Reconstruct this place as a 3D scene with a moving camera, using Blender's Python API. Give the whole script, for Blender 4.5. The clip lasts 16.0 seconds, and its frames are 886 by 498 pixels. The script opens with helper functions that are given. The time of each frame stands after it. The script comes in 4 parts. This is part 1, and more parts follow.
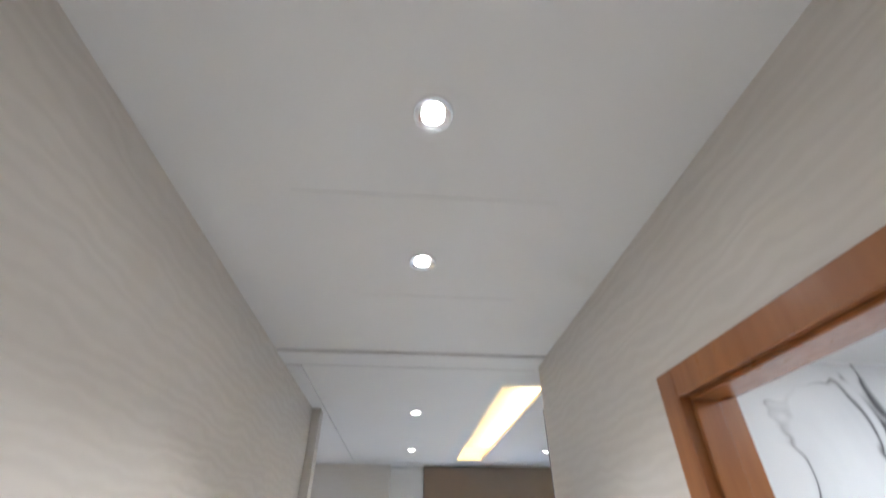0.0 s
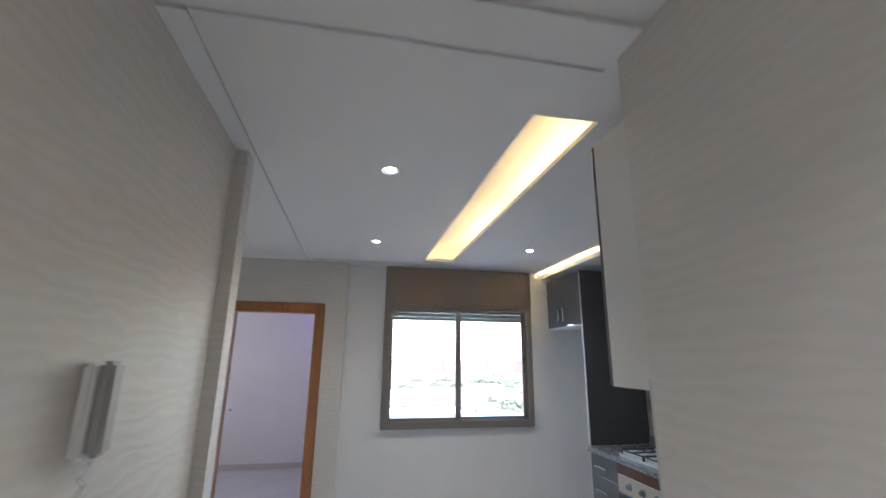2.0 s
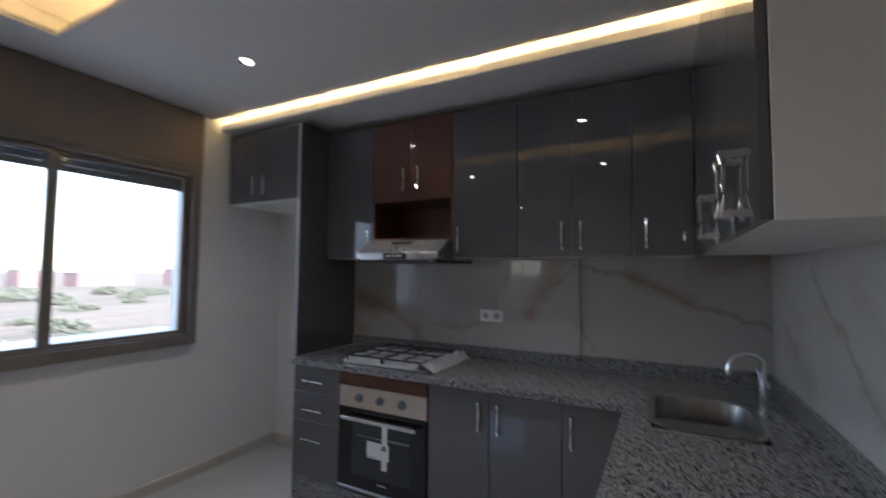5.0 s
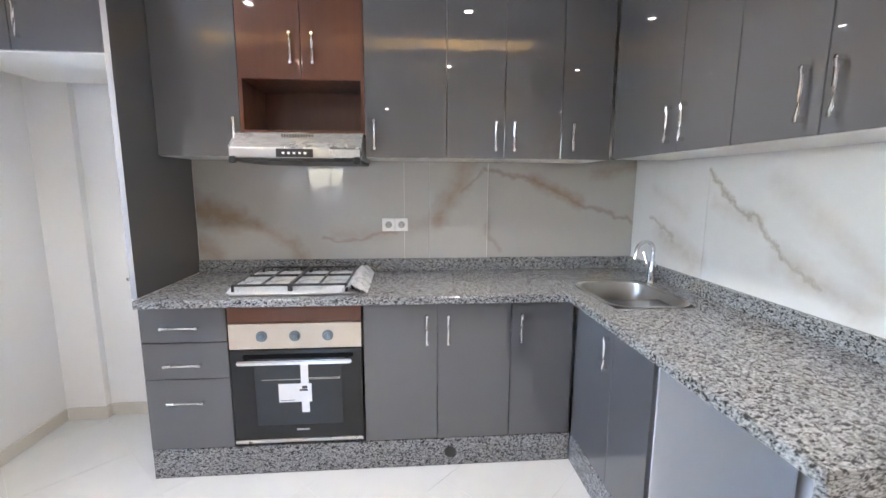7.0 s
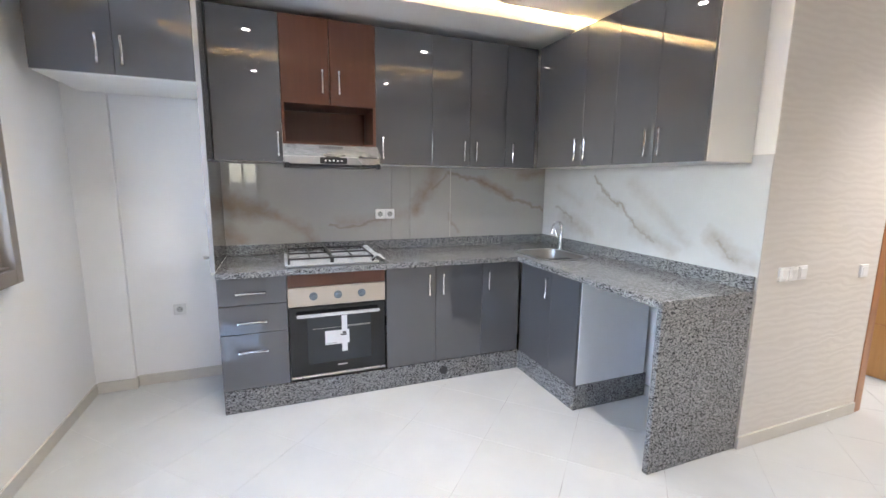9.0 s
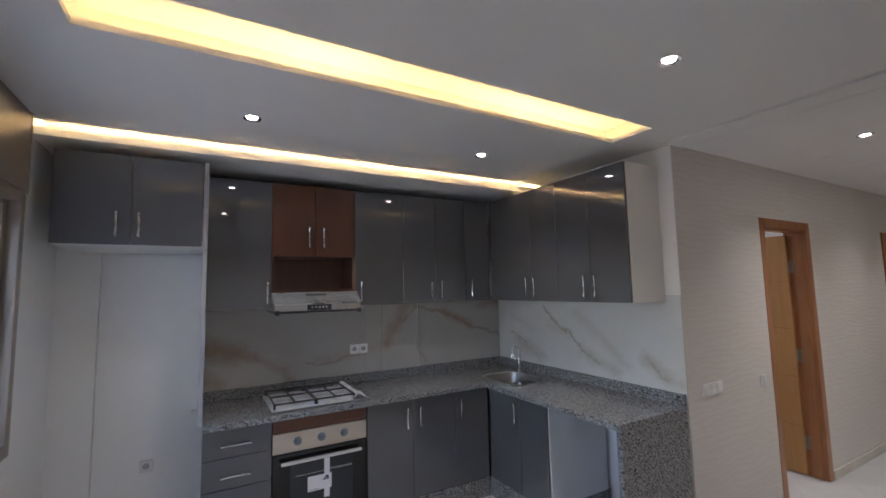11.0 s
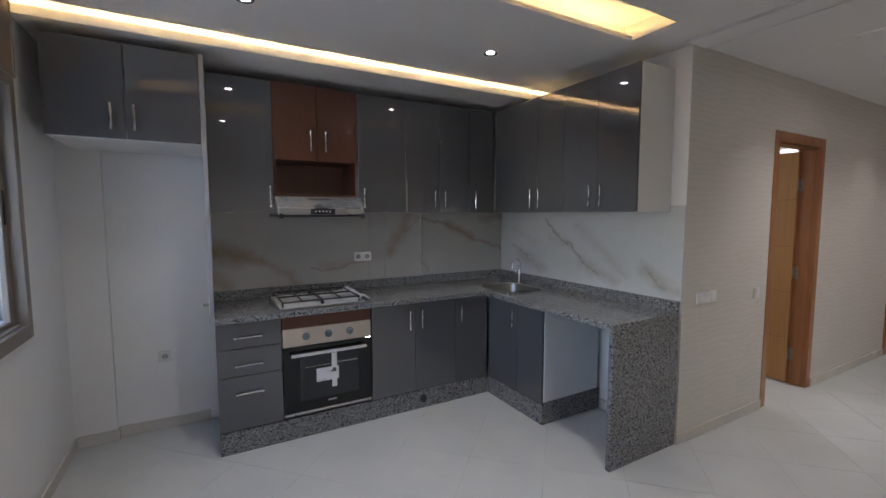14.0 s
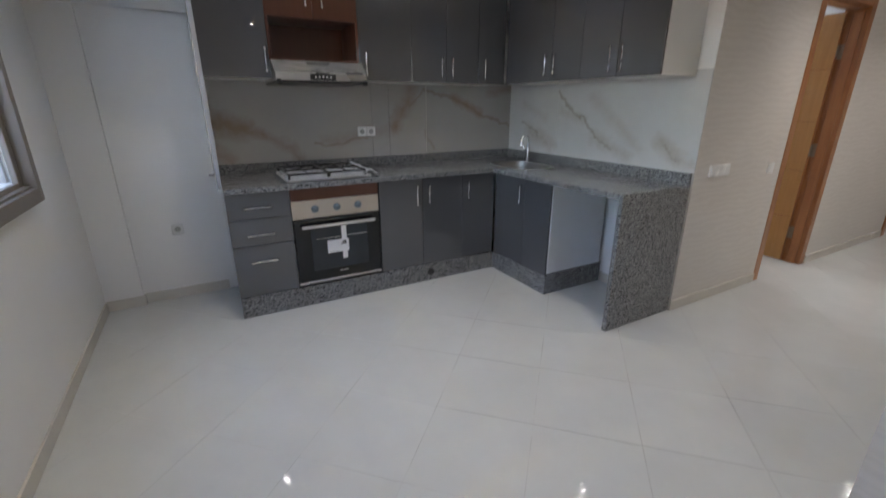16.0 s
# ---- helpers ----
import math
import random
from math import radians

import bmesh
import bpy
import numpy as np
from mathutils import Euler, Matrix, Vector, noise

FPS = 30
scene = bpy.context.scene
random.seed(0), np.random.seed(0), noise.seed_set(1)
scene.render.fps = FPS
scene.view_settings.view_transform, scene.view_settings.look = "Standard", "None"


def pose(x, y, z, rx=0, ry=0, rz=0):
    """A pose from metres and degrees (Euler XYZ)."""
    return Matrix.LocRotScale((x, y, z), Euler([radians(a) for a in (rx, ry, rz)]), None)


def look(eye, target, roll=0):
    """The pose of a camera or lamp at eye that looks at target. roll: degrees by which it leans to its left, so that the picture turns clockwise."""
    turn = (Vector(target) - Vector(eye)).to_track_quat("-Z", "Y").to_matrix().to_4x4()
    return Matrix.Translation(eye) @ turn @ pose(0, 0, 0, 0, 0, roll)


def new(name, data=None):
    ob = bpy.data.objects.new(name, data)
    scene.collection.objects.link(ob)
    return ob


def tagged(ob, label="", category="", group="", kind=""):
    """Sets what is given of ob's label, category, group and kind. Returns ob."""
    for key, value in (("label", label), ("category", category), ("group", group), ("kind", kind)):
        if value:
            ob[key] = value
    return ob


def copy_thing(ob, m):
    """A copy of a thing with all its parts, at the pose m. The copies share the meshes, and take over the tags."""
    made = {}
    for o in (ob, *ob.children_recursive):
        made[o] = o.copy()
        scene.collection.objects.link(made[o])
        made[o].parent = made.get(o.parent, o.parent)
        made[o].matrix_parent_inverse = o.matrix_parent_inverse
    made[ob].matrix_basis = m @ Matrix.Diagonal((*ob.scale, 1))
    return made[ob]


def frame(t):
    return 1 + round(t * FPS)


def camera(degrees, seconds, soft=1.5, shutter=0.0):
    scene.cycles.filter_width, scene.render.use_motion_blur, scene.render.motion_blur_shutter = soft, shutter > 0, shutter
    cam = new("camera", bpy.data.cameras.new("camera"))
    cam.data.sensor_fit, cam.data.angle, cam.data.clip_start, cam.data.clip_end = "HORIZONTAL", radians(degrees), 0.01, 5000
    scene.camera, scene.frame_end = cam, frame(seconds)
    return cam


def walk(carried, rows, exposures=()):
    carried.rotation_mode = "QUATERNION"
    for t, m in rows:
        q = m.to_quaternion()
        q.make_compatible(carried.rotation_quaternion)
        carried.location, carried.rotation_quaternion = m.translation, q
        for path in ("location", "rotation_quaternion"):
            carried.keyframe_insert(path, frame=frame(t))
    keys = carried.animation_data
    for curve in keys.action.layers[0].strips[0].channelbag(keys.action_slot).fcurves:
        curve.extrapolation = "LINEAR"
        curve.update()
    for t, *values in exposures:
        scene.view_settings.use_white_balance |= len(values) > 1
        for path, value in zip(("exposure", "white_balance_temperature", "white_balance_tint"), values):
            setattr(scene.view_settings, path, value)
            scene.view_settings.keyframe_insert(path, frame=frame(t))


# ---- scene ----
cam = camera(92.5, 16.0, shutter=0.5)
PATH = [
    (0, (0.159, -0.319, 1.78), (0.29, 1.31, 2.934), -0.1),
    (0.5, (0.125, -0.053, 1.736), (0.302, 1.722, 2.641), -0.5),
    (1, (0.16, 0.262, 1.732), (0.326, 2.076, 2.557), -0.9),
    (1.5, (0.118, 0.56, 1.699), (0.348, 2.418, 2.405), -0.3),
    (2, (0.085, 0.882, 1.652), (0.469, 2.782, 2.146), 0.6),
    (2.5, (0.13, 1.206, 1.61), (0.62, 3.084, 2.091), 0.4),
    (3, (0.098, 1.455, 1.579), (0.796, 3.284, 1.986), 0.6),
    (3.5, (0.054, 1.685, 1.566), (1.019, 3.393, 1.954), -0.4),
    (4, (0.11, 1.967, 1.543), (1.343, 3.482, 1.973), 0.6),
    (4.5, (0.141, 2.224, 1.501), (1.608, 3.545, 1.824), 1.7),
    (5, (0.115, 2.433, 1.471), (1.887, 3.354, 1.58), 0.5),
    (7.5, (0.224, 3.623, 1.427), (2.158, 3.264, 1.069), 1.0),
    (8, (-0.119, 3.865, 1.43), (1.765, 3.317, 1.042), 1.9),
    (10.5, (-0.707, 4.58, 1.596), (1.03, 3.59, 1.547), -1.2),
    (11, (-0.776, 4.634, 1.681), (0.956, 3.65, 1.865), -1.3),
    (11.5, (-0.793, 4.654, 1.696), (0.958, 3.706, 1.888), -1.4),
    (12, (-0.792, 4.649, 1.662), (0.98, 3.725, 1.739), -1.7),
    (12.5, (-0.784, 4.632, 1.633), (0.991, 3.712, 1.627), -1.8),
    (13, (-0.775, 4.623, 1.594), (0.986, 3.68, 1.489), -1.6),
    (13.5, (-0.759, 4.63, 1.565), (0.994, 3.675, 1.444), -0.6),
    (14, (-0.761, 4.634, 1.545), (0.98, 3.664, 1.383), -0.1),
    (14.5, (-0.773, 4.645, 1.517), (0.963, 3.677, 1.298), 0.4),
    (15, (-0.773, 4.648, 1.47), (0.945, 3.69, 1.107), 1.0),
    (15.5, (-0.77, 4.649, 1.443), (0.929, 3.693, 0.998), 1.2),
    (16, (-0.743, 4.679, 1.393), (0.914, 3.762, 0.75), -0.0),
]
EXPOSURES = [(0, 4.62, 6350, 13), (1, 4.42, 6250, 13), (2, 3.87, 6250, 14), (3, 3.43, 6200, 14), (4.4, 2.98, 6400, 16), (5.2, 3.0, 6550, 18), (7.3, 5.45, 7000, 18), (8.2, 5.18, 6900, 17), (10.3, 4.45, 6800, 19), (11, 3.55, 6700, 20), (12.5, 3.3, 6750, 20), (14, 3.45, 6750, 18), (16, 3.7, 6850, 16)]
walk(cam, [(t, look(eye, target, roll)) for t, eye, target, roll in PATH], EXPOSURES)

# ---- world and sun ----
SKY, SUN, LED, SPOT, BEAM = 0.15, 1.2, 8.0, 6.0, 2.4
world = bpy.data.worlds.new("world")
scene.world = world
world.use_nodes = True
wn = world.node_tree.nodes
sky = wn.new("ShaderNodeTexSky")
sky.sky_type = "NISHITA"
sky.sun_disc = False
sky.sun_elevation, sky.sun_rotation = radians(52), radians(165)
sky.dust_density, sky.air_density = 1.0, 1.0
world.node_tree.links.new(sky.outputs[0], wn["Background"].inputs[0])
wn["Background"].inputs[1].default_value = SKY
sun = new("sun", bpy.data.lights.new("sun", "SUN"))
sun.data.energy, sun.data.angle, sun.data.color = SUN, radians(12), (1.0, 0.95, 0.88)
sun.matrix_world = look((0.0, -30.0, 40.0), (8.0, 0.0, 0.0))


# ---- materials ----
def material(name):
    m = bpy.data.materials.new(name)
    m.use_nodes = True
    nt = m.node_tree
    return m, nt, nt.nodes["Principled BSDF"]


def node(nt, kind, ins=None, operation="", bands_direction="", data_type="", blend_type=""):
    n = nt.nodes.new(kind)
    if operation:
        n.operation = operation
    if bands_direction:
        n.bands_direction = bands_direction
    if data_type:
        n.data_type = data_type
    if blend_type:
        n.blend_type = blend_type
    for key, value in (ins or {}).items():
        if isinstance(value, bpy.types.NodeSocket):
            nt.links.new(value, n.inputs[key])
        else:
            n.inputs[key].default_value = value
    return n


def coords(nt, scale=(1, 1, 1), turn=(0, 0, 0), world_space=True):
    src = node(nt, "ShaderNodeNewGeometry").outputs["Position"] if world_space else node(nt, "ShaderNodeTexCoord").outputs["Object"]
    return node(nt, "ShaderNodeMapping", {"Vector": src, "Scale": scale, "Rotation": turn}).outputs[0]


def ramp(nt, fac, stops, interpolation="LINEAR"):
    r = node(nt, "ShaderNodeValToRGB", {"Fac": fac})
    r.color_ramp.interpolation = interpolation
    while len(r.color_ramp.elements) < len(stops):
        r.color_ramp.elements.new(0.5)
    for e, (p, c) in zip(r.color_ramp.elements, stops):
        e.position = p
        e.color = (*c, 1) if len(c) == 3 else (c[0], c[0], c[0], 1)
    return r.outputs[0]


def bump(nt, bsdf, height, strength, distance=0.002):
    b = node(nt, "ShaderNodeBump", {"Height": height, "Strength": strength, "Distance": distance})
    nt.links.new(b.outputs[0], bsdf.inputs["Normal"])


def mixed(nt, fac, a, b, blend="MIX"):
    n = node(nt, "ShaderNodeMix", data_type="RGBA", blend_type=blend)
    for key, value in ((0, fac), (6, a), (7, b)):
        if isinstance(value, bpy.types.NodeSocket):
            nt.links.new(value, n.inputs[key])
        else:
            n.inputs[key].default_value = (*value, 1) if isinstance(value, tuple) else value
    return n.outputs[2]


def plain(name, base, rough=0.5, metal=0.0, vary=0.1, size=3.0, grain=0.0, grain_size=200.0, coat=0.0, rough_vary=0.06, spec=0.5):
    """A surface with soft variation at two scales, a varying gloss and a fine grain."""
    m, nt, b = material(name)
    big = node(nt, "ShaderNodeTexNoise", {"Vector": coords(nt), "Scale": size, "Detail": 5.0, "Roughness": 0.6}).outputs[0]
    fine = node(nt, "ShaderNodeTexNoise", {"Vector": coords(nt), "Scale": grain_size, "Detail": 2.0}).outputs[0]
    low = tuple(c * (1 - vary) for c in base)
    high = tuple(min(1, c * (1 + vary)) for c in base)
    col = ramp(nt, big, [(0.3, low), (0.7, high)])
    nt.links.new(col, b.inputs["Base Color"])
    r = ramp(nt, big, [(0.3, (max(0.02, rough - rough_vary),)), (0.7, (rough + rough_vary,))])
    nt.links.new(r, b.inputs["Roughness"])
    b.inputs["Metallic"].default_value = metal
    b.inputs["Specular IOR Level"].default_value = spec
    b.inputs["Coat Weight"].default_value = coat
    b.inputs["Coat Roughness"].default_value = 0.012
    if grain:
        bump(nt, b, fine, grain, 0.001)
    return m


def wallpaper():
    m, nt, b = material("wallpaper")
    at = coords(nt, (0.35, 0.35, 1.0))
    wave = node(nt, "ShaderNodeTexWave", {"Vector": at, "Scale": 7.5, "Distortion": 9.5, "Detail": 3.0, "Detail Scale": 1.5, "Detail Roughness": 0.55}, bands_direction="Z").outputs["Fac"]
    patch = node(nt, "ShaderNodeTexNoise", {"Vector": coords(nt), "Scale": 1.6, "Detail": 4.0}).outputs[0]
    fibre = node(nt, "ShaderNodeTexNoise", {"Vector": coords(nt, (60, 60, 420)), "Scale": 1.0, "Detail": 3.0}).outputs[0]
    col = mixed(nt, wave, (0.675, 0.635, 0.585), (0.715, 0.675, 0.625))
    col = mixed(nt, ramp(nt, patch, [(0.35, (0.0,)), (0.7, (0.5,))]), col, (0.63, 0.595, 0.56))
    nt.links.new(col, b.inputs["Base Color"])
    nt.links.new(ramp(nt, wave, [(0.0, (0.6,)), (1.0, (0.46,))]), b.inputs["Roughness"])
    h = mixed(nt, 0.12, wave, fibre)
    bump(nt, b, h, 0.11, 0.006)
    return m


def granite():
    """Pale grey ground with drawn-out black flecks and fine crystals."""
    m, nt, b = material("granite")
    at = coords(nt, (0.75, 0.75, 1.3))
    speck = node(nt, "ShaderNodeTexNoise", {"Vector": at, "Scale": 105.0, "Detail": 2.0, "Roughness": 0.55, "Distortion": 1.1}).outputs[0]
    cells = node(nt, "ShaderNodeTexVoronoi", {"Vector": at, "Scale": 210.0}).outputs["Color"]
    tone = node(nt, "ShaderNodeSeparateColor", {"Color": cells}).outputs[0]
    col = ramp(nt, tone, [(0.0, (0.17, 0.174, 0.178)), (0.35, (0.26, 0.265, 0.268)), (0.7, (0.35, 0.355, 0.358))], "CONSTANT")
    patch = node(nt, "ShaderNodeTexNoise", {"Vector": at, "Scale": 12.0, "Detail": 2.0}).outputs[0]
    col = mixed(nt, ramp(nt, patch, [(0.4, (0.0,)), (0.7, (0.35,))]), col, (0.20, 0.202, 0.205))
    col = mixed(nt, ramp(nt, speck, [(0.43, (1.0,)), (0.475, (0.0,))]), col, (0.025, 0.026, 0.028))
    nt.links.new(col, b.inputs["Base Color"])
    b.inputs["Roughness"].default_value = 0.16
    flake = node(nt, "ShaderNodeTexNoise", {"Vector": at, "Scale": 320.0, "Detail": 3.0}).outputs[0]
    bump(nt, b, flake, 0.05, 0.0005)
    return m


def veined(name, base, cloud, vein, vein_scale, vein_width, cloud_amount, rough, turn, hardness=1.0, low=0.42):
    m, nt, b = material(name)
    rnd = node(nt, "ShaderNodeObjectInfo").outputs["Random"]
    shift = node(nt, "ShaderNodeVectorMath", {0: coords(nt, (1, 1, 1), turn), 1: node(nt, "ShaderNodeCombineXYZ", {"X": rnd, "Y": rnd, "Z": rnd}).outputs[0]}, operation="ADD").outputs[0]
    at = node(nt, "ShaderNodeMapping", {"Vector": shift, "Scale": (0.55, 0.55, 1.6)}).outputs[0]
    big = node(nt, "ShaderNodeTexNoise", {"Vector": at, "Scale": vein_scale, "Detail": 4.0, "Roughness": 0.52, "Distortion": 0.7}).outputs[0]
    broad = ramp(nt, big, [(0.5 - 0.09, (0.0,)), (0.5, (1.0,)), (0.5 + 0.03, (0.0,))])
    line = ramp(nt, big, [(0.5 - vein_width, (0.0,)), (0.5, (1.0,)), (0.5 + vein_width * 0.4, (0.0,))])
    patch = node(nt, "ShaderNodeTexNoise", {"Vector": at, "Scale": 1.7, "Detail": 2.0}).outputs[0]
    gate = ramp(nt, patch, [(low, (0.0,)), (low + 0.16, (1.0,))])
    soft = node(nt, "ShaderNodeMath", {0: node(nt, "ShaderNodeMath", {0: broad, 1: gate}, operation="MULTIPLY").outputs[0], 1: cloud_amount}, operation="MULTIPLY").outputs[0]
    hard = node(nt, "ShaderNodeMath", {0: node(nt, "ShaderNodeMath", {0: line, 1: gate}, operation="MULTIPLY").outputs[0], 1: hardness}, operation="MULTIPLY").outputs[0]
    col = mixed(nt, patch, base, tuple(c * 0.93 for c in base))
    col = mixed(nt, soft, col, cloud)
    col = mixed(nt, hard, col, vein)
    nt.links.new(col, b.inputs["Base Color"])
    b.inputs["Roughness"].default_value = rough
    b.inputs["Coat Weight"].default_value = 0.3
    b.inputs["Coat Roughness"].default_value = 0.03
    return m


# veins of the splashback tiles: from, to, width and strength, along the wall and up
CLOUDS_STOVE = [((4.62, 1.29), (4.42, 1.23), 0.10, 0.80), ((4.42, 1.22), (4.24, 1.16), 0.05, 0.6), ((4.26, 1.17), (4.06, 1.07), 0.05, 0.4), ((4.06, 1.08), (4.02, 0.99), 0.05, 0.45), ((4.61, 1.06), (4.52, 1.0), 0.07, 0.5),
                ((3.80, 1.12), (3.28, 1.17), 0.06, 0.25), ((3.20, 1.20), (3.12, 1.34), 0.07, 0.6), ((3.12, 1.34), (3.02, 1.53), 0.07, 0.5), ((2.59, 1.45), (2.31, 1.32), 0.05, 0.65), ((2.2, 1.5), (1.96, 1.56), 0.06, 0.45)]
LINES_STOVE = [((3.89, 1.10), (3.70, 1.085), 0.016, 0.6), ((3.70, 1.085), (3.43, 1.15), 0.016, 0.6), ((3.05, 1.38), (2.92, 1.50), 0.02, 0.5), ((2.90, 1.52), (2.59, 1.45), 0.03, 0.65), ((2.59, 1.45), (2.31, 1.31), 0.018, 0.5),
               ((2.31, 1.31), (1.95, 1.20), 0.028, 0.65), ((2.90, 1.16), (2.80, 1.0), 0.03, 0.4)]
CLOUDS_SINK = [((1.71, 1.15), (1.41, 1.03), 0.06, 0.45), ((2.10, 1.34), (1.83, 1.28), 0.04, 0.3), ((1.78, 1.46), (1.55, 1.30), 0.06, 0.28), ((1.55, 1.30), (1.31, 1.10), 0.05, 0.32), ((1.15, 1.16), (0.98, 1.05), 0.06, 0.6), ((0.98, 1.05), (0.90, 1.02), 0.05, 0.4),
               ((2.50, 1.16), (2.20, 1.05), 0.08, 0.5), ((2.60, 1.40), (2.30, 1.28), 0.05, 0.2)]
LINES_SINK = [((2.14, 1.49), (1.97, 1.34), 0.022, 0.65), ((1.97, 1.34), (1.79, 1.25), 0.022, 0.65), ((1.79, 1.25), (1.71, 1.15), 0.018, 0.6), ((1.71, 1.15), (1.54, 1.07), 0.018, 0.45), ((2.62, 1.24), (2.38, 1.14), 0.022, 0.45), ((1.10, 1.13), (1.02, 1.05), 0.016, 0.4)]


def laid_veins(name, along, base, clouds, lines, cloudy):
    """Polished tile with broad brown clouds and finer streaks at their places on the wall."""
    m, nt, b = material(name)
    pos = node(nt, "ShaderNodeSeparateXYZ", {0: node(nt, "ShaderNodeNewGeometry").outputs["Position"]})
    flat = node(nt, "ShaderNodeCombineXYZ", {"X": pos.outputs[along], "Y": pos.outputs["Z"]}).outputs[0]

    def bent(amount, size):
        n = node(nt, "ShaderNodeTexNoise", {"Vector": flat, "Scale": size, "Detail": 5.0, "Roughness": 0.6}).outputs["Color"]
        off = node(nt, "ShaderNodeVectorMath", {0: n, 1: (0.5, 0.5, 0.5)}, operation="SUBTRACT").outputs[0]
        off = node(nt, "ShaderNodeVectorMath", {0: off, 1: (amount, amount, 0.0)}, operation="MULTIPLY").outputs[0]
        return node(nt, "ShaderNodeVectorMath", {0: flat, 1: off}, operation="ADD").outputs[0]

    def field(at, strokes, spread, force):
        total = None
        for p, q, wide, strength in strokes:
            ab = Vector((q[0] - p[0], q[1] - p[1], 0))
            rel = node(nt, "ShaderNodeVectorMath", {0: at, 1: (p[0], p[1], 0)}, operation="SUBTRACT").outputs[0]
            k = node(nt, "ShaderNodeVectorMath", {0: rel, 1: ab / ab.length_squared}, operation="DOT_PRODUCT").outputs["Value"]
            k = node(nt, "ShaderNodeClamp", {0: k}).outputs[0]
            on = node(nt, "ShaderNodeVectorMath", {0: ab, "Scale": k}, operation="SCALE").outputs[0]
            d = node(nt, "ShaderNodeVectorMath", {0: rel, 1: on}, operation="DISTANCE").outputs["Value"]
            v = node(nt, "ShaderNodeMapRange", {0: d, 1: 0.0, 2: wide * spread, 3: strength * force, 4: 0.0}).outputs[0]
            total = v if total is None else node(nt, "ShaderNodeMath", {0: total, 1: v}, operation="MAXIMUM").outputs[0]
        return total
    haze = node(nt, "ShaderNodeTexNoise", {"Vector": flat, "Scale": 3.0, "Detail": 5.0, "Roughness": 0.62}).outputs[0]
    blot = node(nt, "ShaderNodeTexNoise", {"Vector": flat, "Scale": 16.0, "Detail": 4.0, "Roughness": 0.6}).outputs[0]
    col = ramp(nt, haze, [(0.35, tuple(c * 0.93 for c in base)), (0.65, base)])
    rnd = node(nt, "ShaderNodeObjectInfo").outputs["Random"]
    col = mixed(nt, node(nt, "ShaderNodeMath", {0: rnd, 1: 0.5}, operation="MULTIPLY").outputs[0], col, tuple(c * 0.82 for c in base))
    soft = node(nt, "ShaderNodeMath", {0: field(bent(0.14, 7.0), clouds, 1.25, cloudy), 1: ramp(nt, blot, [(0.3, (0.6,)), (0.6, (1.0,))])}, operation="MULTIPLY").outputs[0]
    col = mixed(nt, soft, col, (0.29, 0.215, 0.15))
    col = mixed(nt, field(bent(0.11, 11.0), lines, 0.8, 1.0), col, (0.23, 0.165, 0.11))
    nt.links.new(col, b.inputs["Base Color"])
    b.inputs["Roughness"].default_value = 0.3
    b.inputs["Coat Weight"].default_value = 1.0
    b.inputs["Coat Roughness"].default_value = 0.015
    return m


def wood(name, dark, light, along=(1, 1, 1), rough=0.35, coat=0.0, relief=0.08):
    m, nt, b = material(name)
    at = coords(nt, along)
    grain = node(nt, "ShaderNodeTexNoise", {"Vector": at, "Scale": 1.0, "Detail": 6.0, "Roughness": 0.62, "Distortion": 0.4}).outputs[0]
    col = ramp(nt, grain, [(0.3, dark), (0.7, light)])
    patch = node(nt, "ShaderNodeTexNoise", {"Vector": coords(nt), "Scale": 3.0}).outputs[0]
    col = mixed(nt, ramp(nt, patch, [(0.4, (0.0,)), (0.7, (0.3,))]), col, dark)
    nt.links.new(col, b.inputs["Base Color"])
    nt.links.new(ramp(nt, grain, [(0.3, (rough + 0.08,)), (0.7, (rough - 0.06,))]), b.inputs["Roughness"])
    b.inputs["Coat Weight"].default_value = coat
    b.inputs["Coat Roughness"].default_value = 0.05
    bump(nt, b, grain, relief, 0.001)
    return m


def floor_tile():
    m, nt, b = material("polished_tile")
    rnd = node(nt, "ShaderNodeObjectInfo").outputs["Random"]
    cloud = node(nt, "ShaderNodeTexNoise", {"Vector": coords(nt), "Scale": 2.2, "Detail": 6.0, "Roughness": 0.6}).outputs[0]
    col = ramp(nt, cloud, [(0.3, (0.535, 0.55, 0.54)), (0.7, (0.605, 0.62, 0.605))])
    col = mixed(nt, node(nt, "ShaderNodeMath", {0: rnd, 1: 0.25}, operation="MULTIPLY").outputs[0], col, (0.53, 0.545, 0.53))
    nt.links.new(col, b.inputs["Base Color"])
    dust = node(nt, "ShaderNodeTexNoise", {"Vector": coords(nt), "Scale": 5.0, "Detail": 8.0, "Roughness": 0.7}).outputs[0]
    nt.links.new(ramp(nt, dust, [(0.35, (0.03,)), (0.75, (0.13,))]), b.inputs["Roughness"])
    ripple = node(nt, "ShaderNodeTexNoise", {"Vector": coords(nt), "Scale": 9.0, "Detail": 1.0}).outputs[0]
    bump(nt, b, ripple, 0.018, 0.002)
    return m


